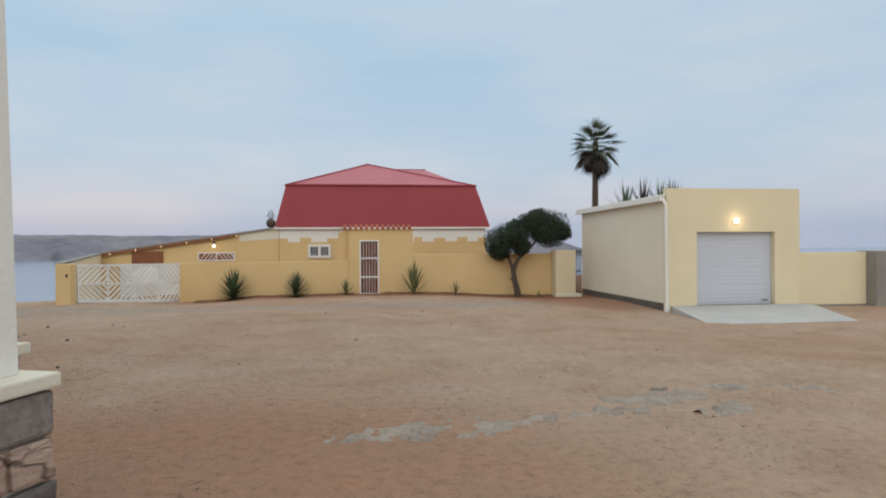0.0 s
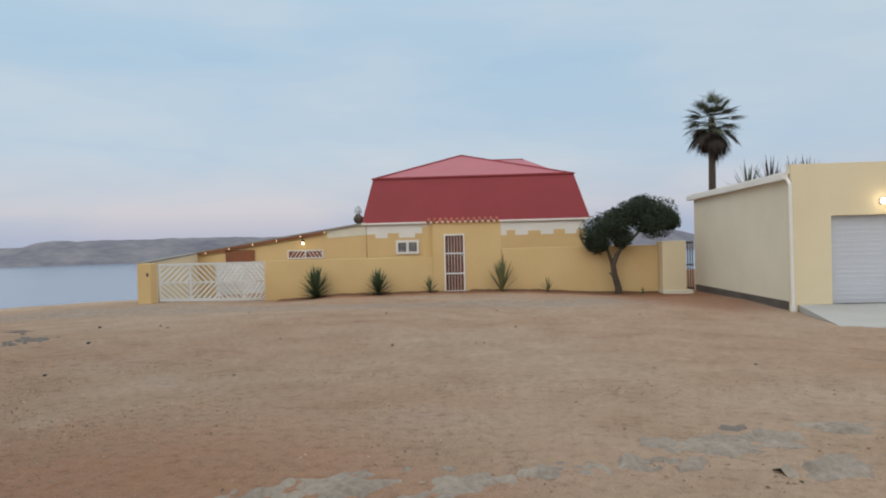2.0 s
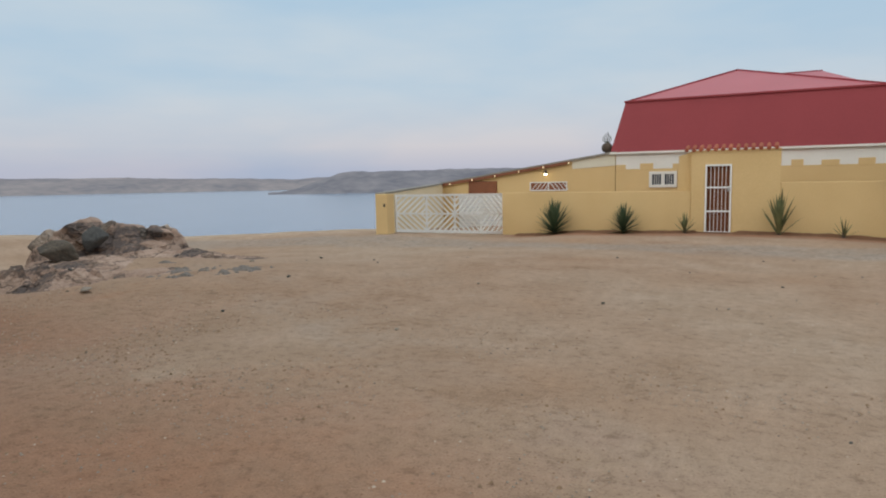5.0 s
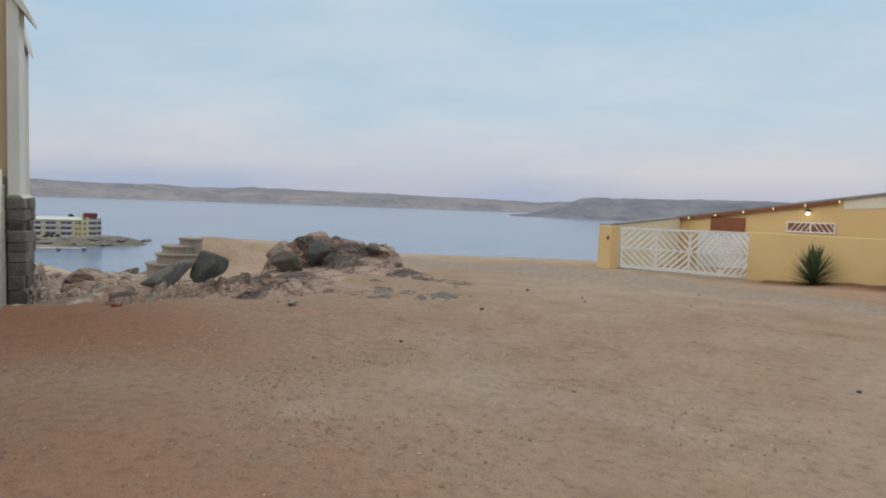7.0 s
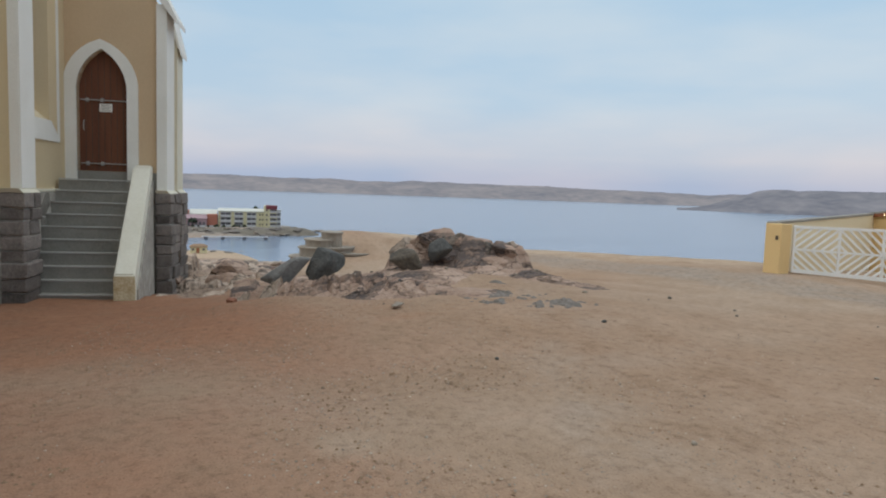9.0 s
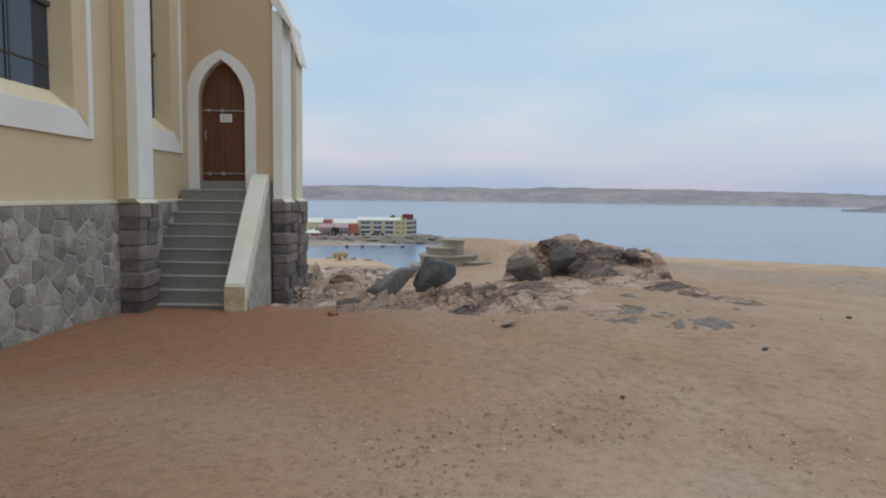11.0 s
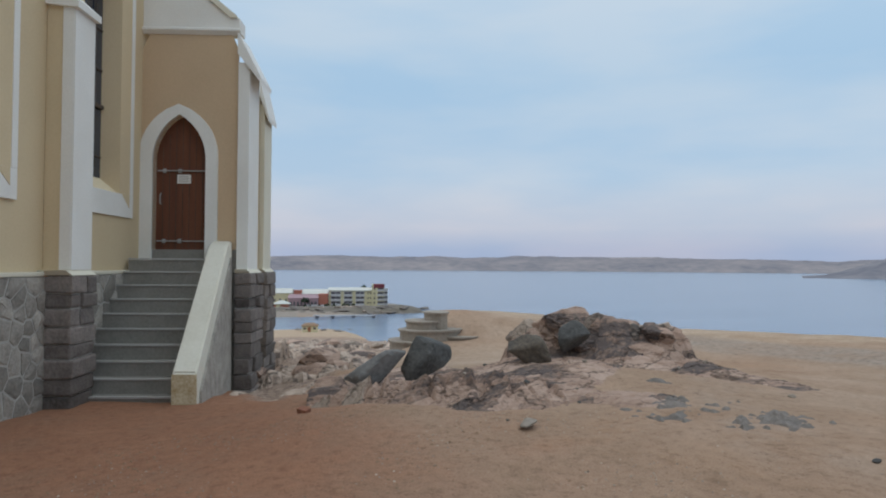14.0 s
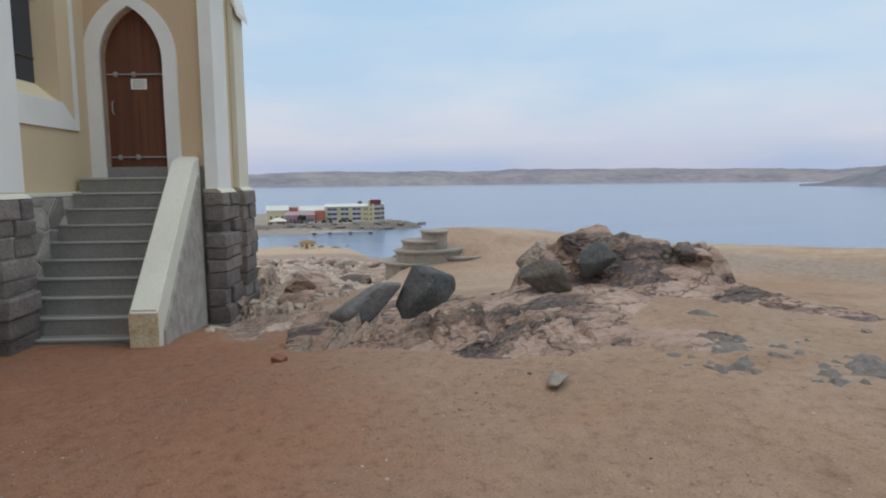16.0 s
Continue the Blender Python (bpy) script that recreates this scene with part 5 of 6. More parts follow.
def build_slope():
    """The bare rock below the church: many tilted, cracked slabs."""
    cx, cy, na = -4.0, 6.0, 210
    radii = [7.6]
    while radii[-1] < 150:
        radii.append(radii[-1] * 1.0135)
    verts, faces, show = [], [], []
    for r in radii:
        g = 1 + min(r, 90) / 22
        for k in range(na + 1):
            a = radians(150 + 35 * k / na)
            x, y = cx + r * math.cos(a), cy + r * math.sin(a)
            rk = rockiness(x, y)
            p = Vector((x, y, 0))
            h = -0.07
            if rk > 0.05:
                q = Vector((0.7 * x + 0.71 * y, (-0.71 * x + 0.7 * y) * 0.42, 0)) / g
                q += Vector((noise.noise(q * 1.5), noise.noise(q * 1.5 + Vector((9, 0, 0))), 0)) * 0.25
                h = -0.07 + 0.10 * fade(0.05, 0.3, rk)
                for sc, amp, gap, dip in ((1.3, 0.17, 0.10, 0.14), (3.3, 0.10, 0.09, 0.07)):
                    d, near = noise.voronoi(q * sc)
                    c = near[0]
                    lean = Vector((noise.noise(c * 5.3 + Vector((2, 0, 0))), noise.noise(c * 5.3 + Vector((0, 7, 0))), 0)) * 2.4
                    h += fade(0.05, 0.5, rk) * g ** 0.7 * (amp * ((q * sc - c).dot(lean) + 0.9 * noise.noise(c * 4.1)) - dip * max(0.0, 1 - (d[1] - d[0]) / gap))
                h += 0.02 * g * noise.noise(p * 3.1 / g ** 0.5)
            show.append(rk > 0.03)
            verts.append((x, y, ground_z(x, y) + h))
    w = na + 1
    for i in range(len(radii) - 1):
        for k in range(na):
            a = i * w + k
            if show[a] or show[a + 1] or show[a + w] or show[a + w + 1]:
                faces.append((a, a + 1, a + w + 1, a + w))
    used = sorted({v for f in faces for v in f})
    at = {v: i for i, v in enumerate(used)}
    ob = link_mesh("rock_slope", [verts[v] for v in used], [tuple(at[v] for v in f) for f in faces], M_SLOPE)
    tagged(ob, "pale cracked bedrock slope below the church", "rock", kind="structure")


build_slope()


def flat_rock(name, cx, cy, sx, sy, h, seed, mat, label, rz=0.0):
    """A rock that just breaks the ground: a ragged low hump."""
    st, verts, faces, keep = 0.035, [], [], {}
    off = Vector((seed * 3.7, seed * 1.3, 0))
    c, s = math.cos(radians(rz)), math.sin(radians(rz))
    n = int(1.25 / st * max(sx, sy))

    def val(i, j):
        u, v = i * st, j * st
        e = math.hypot(u / sx, v / sy)
        q = Vector((u, v, 0)) + off
        f = 0.5 - 0.75 * e + 1.0 * noise.noise(q * 2.6) + 0.75 * noise.noise(q * 7.5) + 0.35 * noise.noise(q * 15)
        d, _ = noise.voronoi(q * 4.5)
        return h * (f if f < 0 else f ** 0.7) * 1.4 - 0.35 * h * max(0.0, 1 - (d[1] - d[0]) / 0.12) + 0.006 * noise.noise(q * 22)

    vals = {(i, j): val(i, j) for i in range(-n, n + 1) for j in range(-n, n + 1)}

    def vert(i, j):
        if (i, j) not in keep:
            u, v = i * st, j * st
            x, y = cx + c * u - s * v, cy + s * u + c * v
            keep[i, j] = len(verts)
            verts.append((x, y, ground_z(x, y, False) + vals[i, j] + 0.004))
        return keep[i, j]
    for i in range(-n, n):
        for j in range(-n, n):
            if max(vals[a, b] for a in (i, i + 1) for b in (j, j + 1)) > -0.002:
                faces.append((vert(i, j), vert(i + 1, j), vert(i + 1, j + 1), vert(i, j + 1)))
    return tagged(link_mesh(name, verts, faces, mat), label, "rock", group="rocks that break the ground")


M_GREYROCK = material("grey_flat_rock", (0.34, 0.29, 0.235), (0.17, 0.14, 0.115), 3.0, 22, 0.95, 0.8, amount=0.6)
M_BRICKBIT = material("old_brick", (0.30, 0.13, 0.08), (0.17, 0.085, 0.06), 12, 60, 0.95, 0.4)
M_DARKFLAT = material("dark_flat_rock", (0.23, 0.20, 0.175), (0.10, 0.09, 0.082), 3.0, 22, 0.95, 0.9, amount=0.6)
for i, (x, y, sx, sy, h, rz) in enumerate(((-0.95, 4.45, 0.62, 0.26, 0.035, 12), (-0.15, 4.45, 0.5, 0.2, 0.03, 5), (1.05, 4.95, 0.4, 0.22, 0.045, 10), (0.45, 4.75, 0.3, 0.15, 0.03, 0),
                                           (1.75, 5.35, 0.5, 0.3, 0.03, -10), (2.3, 4.75, 0.34, 0.2, 0.05, 20), (2.9, 5.75, 0.5, 0.16, 0.03, 0), (3.7, 5.55, 0.4, 0.15, 0.03, 0))):
    flat_rock("ground_rock", x, y, sx, sy, h, i + 1, M_GREYROCK, "pale grey rock worn flush with the sand", rz)
for i, (x, y, sx, sy, h, rz) in enumerate(((2.02, 5.72, 0.16, 0.08, 0.04, 0), (2.35, 4.85, 0.13, 0.06, 0.035, 30), (-8.28, 10.15, 0.72, 0.30, 0.05, 128), (-7.4, 10.45, 0.46, 0.26, 0.05, 100), (3.55, 5.75, 0.18, 0.07, 0.03, 0), (-9.6, 10.9, 0.2, 0.12, 0.03, 0))):
    flat_rock("ground_rock", x, y, sx, sy, h, i + 21, M_DARKFLAT, "dark grey rock breaking the sand", rz)
angular_rock("stone_slab", -8.2, 8.35, 0.11, 0.10, 0.2, 0.03, 71, M_GREYROCK, "pale flat stone lying on the sand", "stone", rz=55)
brick = part("brick_piece", box(-0.075, 0.06, -0.045, 0.05, -0.03, 0.04, 0.012), M_BRICKBIT, None)
brick.location, brick.rotation_euler = (-10.3, 6.55, ground_z(-10.3, 6.55, False) + 0.02), (0.2, 0.1, 0.7)
tagged(brick, "broken red brick lying on the sand", "brick")

rng = random.Random(5)
for i in range(70):
    # loose stones round the outcrop and over the yard
    if i < 28:
        x, y = rng.uniform(-12.5, -6.0), rng.uniform(7.5, 13.5)
    else:
        x, y = rng.uniform(-6, 5), rng.uniform(6, 20)
    s = rng.uniform(0.02, 0.055) if i < 28 else rng.uniform(0.012, 0.03)
    z = ground_z(x, y, False) + max(outcrop_h(x, y) - 0.03, 0.0)
    angular_rock("stone", x, y, z + s * 0.35, s * rng.uniform(0.8, 1.5), s, s * 0.6, 100 + i, M_BOULDER if rng.random() < 0.55 else M_GREYROCK, "loose weathered stone lying on the sand", "stone", rz=rng.uniform(0, 180), detail=2, group="loose stones")


def gravel(name, count, boxes, size, mat, label, seed):
    """Many pebbles in one mesh."""
    rg = random.Random(seed)
    verts, faces = [], []
    base = [Vector(v) for v in ((1, 0, -0.2), (0.3, 0.95, -0.2), (-0.8, 0.6, -0.2), (-0.8, -0.6, -0.2), (0.3, -0.95, -0.2), (0.1, 0.1, 0.75))]
    for _ in range(count):
        x0, x1, y0, y1 = boxes[rg.randrange(len(boxes))]
        x, y, s, a = rg.uniform(x0, x1), rg.uniform(y0, y1), size * rg.uniform(0.5, 1.7), rg.uniform(0, 6.3)
        z = ground_z(x, y, False)
        k = len(verts)
        for b in base:
            f = rg.uniform(0.7, 1.2)
            verts.append((x + s * f * (b.x * math.cos(a) - b.y * math.sin(a)), y + s * f * (b.x * math.sin(a) + b.y * math.cos(a)), z + s * b.z * f * 0.8))
        faces += [(k + i, k + (i + 1) % 5, k + 5) for i in range(5)]
    tagged(link_mesh(name, verts, faces, mat), label, "gravel", kind="stuff")


gravel("gravel", 6500, [(-7, 5, 3.5, 12), (-4, 4, 1.0, 8), (-10, -2, 4.5, 9)], 0.0065, M_GREYROCK, "small pale pebbles strewn over the sand", 8)
gravel("gravel", 350, [(-7, 5, 3.0, 12), (-8, 8, 10, 21), (-3, 4, 1.5, 7)], 0.008, M_BOULDER, "small dark pebbles strewn over the sand", 9)
M_PALEGRIT = material("pale_grit", (0.46, 0.38, 0.30), (0.34, 0.27, 0.21), 3, 30, 0.95, 0.3, island=0.25)
gravel("gravel", 1800, [(-9, -3, 4.2, 9.5), (-6, 2, 5, 11)], 0.008, M_PALEGRIT, "pale grit strewn over the sand", 12)
M_CLOD = material("sand_clod", (0.30, 0.20, 0.125), (0.21, 0.135, 0.085), 3, 30, 0.95, 0.3)
gravel("gravel", 2600, [(-6, 4, 2.5, 9), (-10, -3, 4, 8)], 0.011, M_CLOD, "small clods of trodden soil", 10)

# ---------------------------------------------------------------- stepped terrace of round stone walls
terrace = thing("terrace", -19.58, 11.27, -0.09, "stepped round terrace walls of brown stone", "terrace")


def tier(cx, cy, rx, ry, z0, z1, a0, a1, name):
    """A curved retaining wall with its flat top, filled behind."""
    bm, n = bmesh.new(), 18
    pts = [(cx + rx * math.cos(radians(a0 + (a1 - a0) * i / n)), cy + ry * math.sin(radians(a0 + (a1 - a0) * i / n)), z0) for i in range(n + 1)]
    add_prism(bm, pts, (0, 0, z1 - z0))
    for v in bm.verts:
        v.co += Vector((noise.noise(v.co * 3), noise.noise(v.co * 3 + Vector((4, 0, 0))), 0)) * 0.02
    body = part(name, bm, M_TERRACE, terrace)
    rim = bmesh.new()
    ring = [(cx + (rx + 0.05) * math.cos(radians(a0 + (a1 - a0) * i / n)), cy + (ry + 0.05) * math.sin(radians(a0 + (a1 - a0) * i / n)), z1 + 0.002) for i in range(n + 1)]
    add_prism(rim, ring, (0, 0, 0.05))
    part("coping", rim, M_TERRACE, body)


tier(-0.35, 0.34, 0.48, 0.30, -1.8, 0.33, 0, 359, "tier")
tier(-0.38, -0.02, 0.56, 0.45, -1.9, 0.10, 0, 359, "tier")
tier(-0.25, 0.15, 0.66, 0.86, -2.0, -0.13, 0, 359, "tier")
tier(-0.30, -0.35, 0.72, 0.62, -2.1, -0.42, 0, 359, "tier")
tier(0.05, 0.95, 0.55, 0.6, -2.0, -0.30, 0, 359, "tier")

# ---------------------------------------------------------------- plinth stones of the nave
def voronoi_stones(x0, x1, z0, z1, count, seed):
    """Irregular stones that share joints: cells of scattered points, shrunk for the mortar."""
    rg = random.Random(seed)
    pts = []
    while len(pts) < count:
        c = (rg.uniform(x0, x1), rg.uniform(z0, z1))
        if all(math.hypot((c[0] - p[0]), (c[1] - p[1]) * 1.1) > 0.20 for p in pts) or rg.random() < 0.01:
            pts.append(c)
    for k, (px, pz) in enumerate(pts):
        poly = [(x0, z0), (x1, z0), (x1, z1), (x0, z1)]
        for m, (qx, qz) in enumerate(pts):
            if m == k or math.hypot(qx - px, qz - pz) > 1.2:
                continue
            mx, mz, nx, nz = (px + qx) / 2, (pz + qz) / 2, qx - px, qz - pz
            ln = math.hypot(nx, nz)
            keep, out = 0.016, []
            f = [((x - mx) * nx + (z - mz) * nz) / ln + keep for x, z in poly]
            for i in range(len(poly)):
                j = (i + 1) % len(poly)
                if f[i] <= 0:
                    out.append(poly[i])
                if (f[i] <= 0) != (f[j] <= 0):
                    t = f[i] / (f[i] - f[j])
                    out.append((poly[i][0] + (poly[j][0] - poly[i][0]) * t, poly[i][1] + (poly[j][1] - poly[i][1]) * t))
            poly = out
            if len(poly) < 3:
                break
        if len(poly) < 3:
            continue
        y = NAVE + 0.07
        d = rg.uniform(0.006, 0.022)
        cx, cz = sum(p[0] for p in poly) / len(poly), sum(p[1] for p in poly) / len(poly)
        n = len(poly)
        verts = [(x, y - 0.02, z) for x, z in poly] + [(x, y + d * 0.55, z) for x, z in poly] + [(cx + (x - cx) * 0.78, y + d + rg.uniform(-0.008, 0.008), cz + (z - cz) * 0.78) for x, z in poly] + [(cx, y + d + 0.008, cz)]
        faces = [(i, (i + 1) % n, n + (i + 1) % n, n + i) for i in range(n)] + [(n + i, n + (i + 1) % n, 2 * n + (i + 1) % n, 2 * n + i) for i in range(n)] + [(2 * n + i, 2 * n + (i + 1) % n, 3 * n) for i in range(n)]
        st = link_mesh("stone", verts, faces, M_DARKSTONE, plinth)
        st.data.flip_normals()


plinth = [o for o in church.children if o.name.startswith("plinth")][0]
voronoi_stones(-13.42, -9.6, -0.75, PL - 0.02, 104, 3)
voronoi_stones(-15.9, -14.08, -0.75, PL - 0.02, 42, 4)

# ---------------------------------------------------------------- plants
def blade(verts, faces, root, direction, length, width, droop=0.15, up=None):
    """A tapered leaf with a keel, added to a mesh's lists."""
    d = Vector(direction).normalized()
    side = d.cross(Vector((0, 0, 1)))
    side = side.normalized() if side.length > 1e-3 else Vector((1, 0, 0))
    nrm = side.cross(d)
    k, n = len(verts), 4
    for i in range(n + 1):
        t = i / n
        c = Vector(root) + d * length * t - Vector((0, 0, 1)) * droop * length * t * t
        w = width * (0.75 + 0.6 * t) * (1 - t) ** 0.75 if t < 1 else 0.001
        verts += [c - side * w, c - nrm * w * 0.35, c + side * w]
    for i in range(n):
        a = k + 3 * i
        faces += [(a, a + 3, a + 4, a + 1), (a + 1, a + 4, a + 5, a + 2)]


def rosette(name, x, y, h, w, count, mat, label, seed, category="agave", leaf=0.04, stiff=0.1, low=10, group=""):
    rg = random.Random(seed)
    verts, faces = [], []
    z = ground_z(x, y, False)
    for i in range(count):
        e = radians(low + (88 - low) * (i / count) ** 0.8)
        a = i * 2.39996 + rg.uniform(-0.2, 0.2)
        ln = math.hypot(w / 2 * math.cos(e), h * math.sin(e)) * rg.uniform(0.85, 1.05)
        blade(verts, faces, (0.02 * math.cos(a), 0.02 * math.sin(a), 0.03 + 0.25 * h * i / count), (math.cos(a) * math.cos(e), math.sin(a) * math.cos(e), math.sin(e)), ln * 0.85, leaf, stiff)
    ob = thing(name, x, y, z - 0.02, label, category, group)
    link_mesh("leaves", verts, faces, mat, ob)
    part("stem", tube([(0, 0, -0.05), (0, 0, 0.3 * h)], [0.06, 0.04], 8), M_BARK, ob)


rosette("agave", -5.8, 22.95, 1.2, 1.5, 74, M_AGAVE, "large dark green spiky agave by the garden wall", 1, leaf=0.058, low=-6)
rosette("agave", -3.6, 22.95, 0.98, 1.22, 62, M_AGAVE, "dark green spiky agave by the garden wall", 2, leaf=0.05, low=-6)
rosette("agave", -1.82, 22.95, 0.62, 1.0, 17, M_ALOE, "small sparse agave beside the doorway", 3, leaf=0.04, low=25)
rosette("aloe", 0.66, 22.9, 1.3, 1.9, 17, M_ALOE, "tall yellowish aloe with upright leaves", 4, "aloe", leaf=0.068, low=46)
rosette("agave", 2.22, 22.95, 0.6, 0.85, 11, M_ALOE, "small thin aloe by the garden wall", 5, "aloe", leaf=0.03, low=35)
rosette("agave", 5.4, 22.95, 0.25, 0.25, 8, M_ALOE, "stunted dry aloe by the garden wall", 6, "aloe", leaf=0.02, low=50)
# dry twigs and soil bank at the wall's foot
bank_v, bank_f = [], []
for i in range(121):
    x = -7.2 + 13.2 * i / 120
    g = ground_z(x, 23.0, False)
    hgt = 0.05 + 0.05 * abs(noise.noise(Vector((x * 1.3, 0, 2)))) + 0.02 * noise.noise(Vector((x * 6, 0, 2)))
    if -1.5 < x < -0.4:
        hgt *= 0.25
    wd = 0.45 + 0.15 * noise.noise(Vector((x * 0.8, 4, 0)))
    bank_v += [(x, 23.39 - wd - 0.25, g - 0.03), (x, 23.39 - wd * 0.5, g + hgt * 0.8), (x, 23.39, g + hgt)]
for i in range(120):
    a = i * 3
    bank_f += [(a, a + 3, a + 4, a + 1), (a + 1, a + 4, a + 5, a + 2)]
M_SOIL = material("red_garden_soil", (0.19, 0.095, 0.05), (0.11, 0.058, 0.034), 3, 30, 0.95, 0.6)
tagged(link_mesh("soil_bank", bank_v, bank_f, M_SOIL, smooth=True), "low bank of red soil at the wall's foot", "soil", kind="structure")


def leafy_tree(x, y):
    z = ground_z(x, y, False)
    ob = thing("tree", x, y, z - 0.05, "small windswept tree with dark dense crown", "tree")
    trunk = tube([(0, 0, -0.1), (0.02, 0, 0.25), (-0.1, 0, 0.7), (-0.14, 0, 1.05), (-0.02, 0, 1.35), (0.25, 0.02, 1.75)], [0.15, 0.115, 0.10, 0.095, 0.075, 0.05], 10)
    part("trunk", trunk, M_BARK, ob, "", True)
    for pts, r in (([(-0.14, 0, 1.0), (-0.25, 0, 1.35), (-0.4, 0.05, 1.8)], (0.07, 0.055, 0.03)), ([(0.1, 0, 1.55), (0.6, 0, 2.0), (1.0, 0.05, 2.4)], (0.05, 0.045, 0.025)),
                   ([(-0.07, 0, 0.55), (-0.28, -0.05, 0.78)], (0.035, 0.025)), ([(0.2, 0, 1.65), (0.1, -0.2, 2.2)], (0.04, 0.02))):
        part("limb", tube(pts, r, 8), M_BARK, ob, "", True)
    rg = random.Random(77)
    blobs = [(-0.75, 0, 2.0, 0.5, 0.5), (-0.35, -0.1, 2.25, 0.5, 0.45), (-0.65, 0.1, 1.68, 0.42, 0.34), (0.02, 0, 2.3, 0.45, 0.42), (0.1, 0, 1.85, 0.34, 0.34), (0.55, 0, 2.72, 0.42, 0.38), (0.95, 0.05, 2.72, 0.55, 0.5),
             (1.35, 0, 2.6, 0.52, 0.48), (1.2, 0.05, 2.2, 0.5, 0.42), (0.85, 0, 2.35, 0.42, 0.4), (1.65, 0, 2.35, 0.3, 0.3), (0.28, 0, 2.62, 0.42, 0.4), (-0.1, 0.05, 2.5, 0.34, 0.32), (0.7, -0.05, 2.95, 0.34, 0.28)]
    verts, faces = [], []
    for bx, by, bz, br, bh in blobs:
        for _ in range(2600):
            d = Vector((rg.gauss(0, 1), rg.gauss(0, 1), rg.gauss(0, 1))).normalized()
            k = rg.random() ** 0.35
            lump = 1 + 0.28 * noise.noise(d * 2.6 + Vector((bx * 3, by, bz)))
            c = Vector((bx * 1.06 + 0.05, by, bz + 0.13)) + Vector((d.x * br, d.y * br * 1.1, d.z * bh)) * 1.12 * k * lump
            s = rg.uniform(0.028, 0.05)
            u = Vector((rg.gauss(0, 1), rg.gauss(0, 1), rg.gauss(0, 1))).normalized()
            v = u.cross(d).normalized() if abs(u.dot(d)) < 0.95 else Vector((1, 0, 0))
            m = len(verts)
            verts += [c - u * s, c + v * s * 0.45, c + u * s, c - v * s * 0.45]
            faces.append((m, m + 1, m + 2, m + 3))
    link_mesh("crown", verts, faces, M_LEAF, ob)


leafy_tree(4.58, 23.0)


def fan_palm(x, y, top):
    z = -2.0
    ob = thing("palm_tree", x, y, z, "tall fan palm with a skirt of dry fronds", "palm")
    h = top - z
    part("trunk", tube([(0, 0, -6), (0, 0, h * 0.5), (0.05, 0, h - 0.1), (0.05, 0, h + 0.3)], [0.19, 0.145, 0.125, 0.11], 12), M_BARK, ob, "", True)
    rg = random.Random(12)
    for live in (True, False):
        verts, faces = [], []
        for i in range(30 if live else 26):
            a = i * 2.39996 + rg.uniform(-0.2, 0.2)
            e = math.asin(-0.62 + 1.56 * ((i + 0.5) / 30)) if live else radians(rg.uniform(-84, -28))
            d = Vector((math.cos(a) * math.cos(e), math.sin(a) * math.cos(e), math.sin(e)))
            root = Vector((0.05, 0, h + (0.2 if live else 0.0)))
            ln = rg.uniform(0.46, 0.76) if live else rg.uniform(0.35, 0.72)
            hub = root + d * ln
            blade(verts, faces, root, d, ln * 1.1, 0.03, 0.02)
            side = d.cross(Vector((0, 0, 1))).normalized()
            up = side.cross(d)
            for k in range(17):
                f = radians((-84 + 168 * k / 16) * (1 if live else 0.6))
                bd = d * math.cos(f) + side * math.sin(f) + up * 0.15 * abs(math.sin(f))
                blade(verts, faces, hub, bd, rg.uniform(0.52, 0.76) if live else rg.uniform(0.45, 0.62), 0.042, 0.22 if live else 0.6)
        link_mesh("fronds" if live else "dry_fronds", verts, faces, M_PALM if live else M_PALMDEAD, ob, "" if live else "hanging dry brown fronds")


fan_palm(9.25, 27.3, 6.0)


def tall_yucca(x, y, top):
    z = ground_z(x, y, False)
    ob = thing("yucca", x, y, z, "dark spiky yucca rising behind the garage", "yucca")
    rg = random.Random(3)
    for i, (dx, up) in enumerate(((-0.95, 0.0), (-0.1, 0.12), (0.75, 0.1), (1.35, 0.2))):
        root = Vector((dx, rg.uniform(-0.2, 0.2), top - z - 1.35 + up))
        part("stem", tube([(dx * 0.6, 0, -0.2), root], [0.14, 0.1], 8), M_BARK, ob)
        verts, faces = [], []
        for k in range(26):
            a, e = k * 2.39996, radians(12 + 72 * (k / 26) ** 0.8)
            blade(verts, faces, root + Vector((0, 0, 0.02 * k)), (math.cos(a) * math.cos(e), math.sin(a) * math.cos(e) * 0.8, math.sin(e)), rg.uniform(1.05, 1.4), 0.055, 0.03)
        link_mesh("leaves", verts, faces, M_PALMDEAD if i % 2 else M_AGAVE, ob)


tall_yucca(11.2, 26.3, 4.1)
pc = thing("potted_cactus", -4.95, 26.75, slope_z(-4.95) + 0.06, "dark round pot with thin cactus on the roof", "plant")
bm = bmesh.new()
bmesh.ops.create_uvsphere(bm, u_segments=14, v_segments=10, radius=0.2)
for v in bm.verts:
    v.co.z = v.co.z * 0.95 + 0.2
part("pot", bm, M_BARK, pc, "", True)
for k in range(6):
    a = k * 1.05
    part("stalk", tube([(0.05 * math.cos(a), 0.05 * math.sin(a), 0.36), (0.16 * math.cos(a), 0.16 * math.sin(a), 0.5 + 0.05 * (k % 3)), (0.12 * math.cos(a), 0.12 * math.sin(a), 0.62 + 0.06 * (k % 3))], [0.012, 0.012, 0.008], 6), M_AGAVE, pc)
part("rod", tube([(0, 0, 0.3), (0.02, 0, 0.75)], [0.012, 0.01], 6), M_BARK, pc)
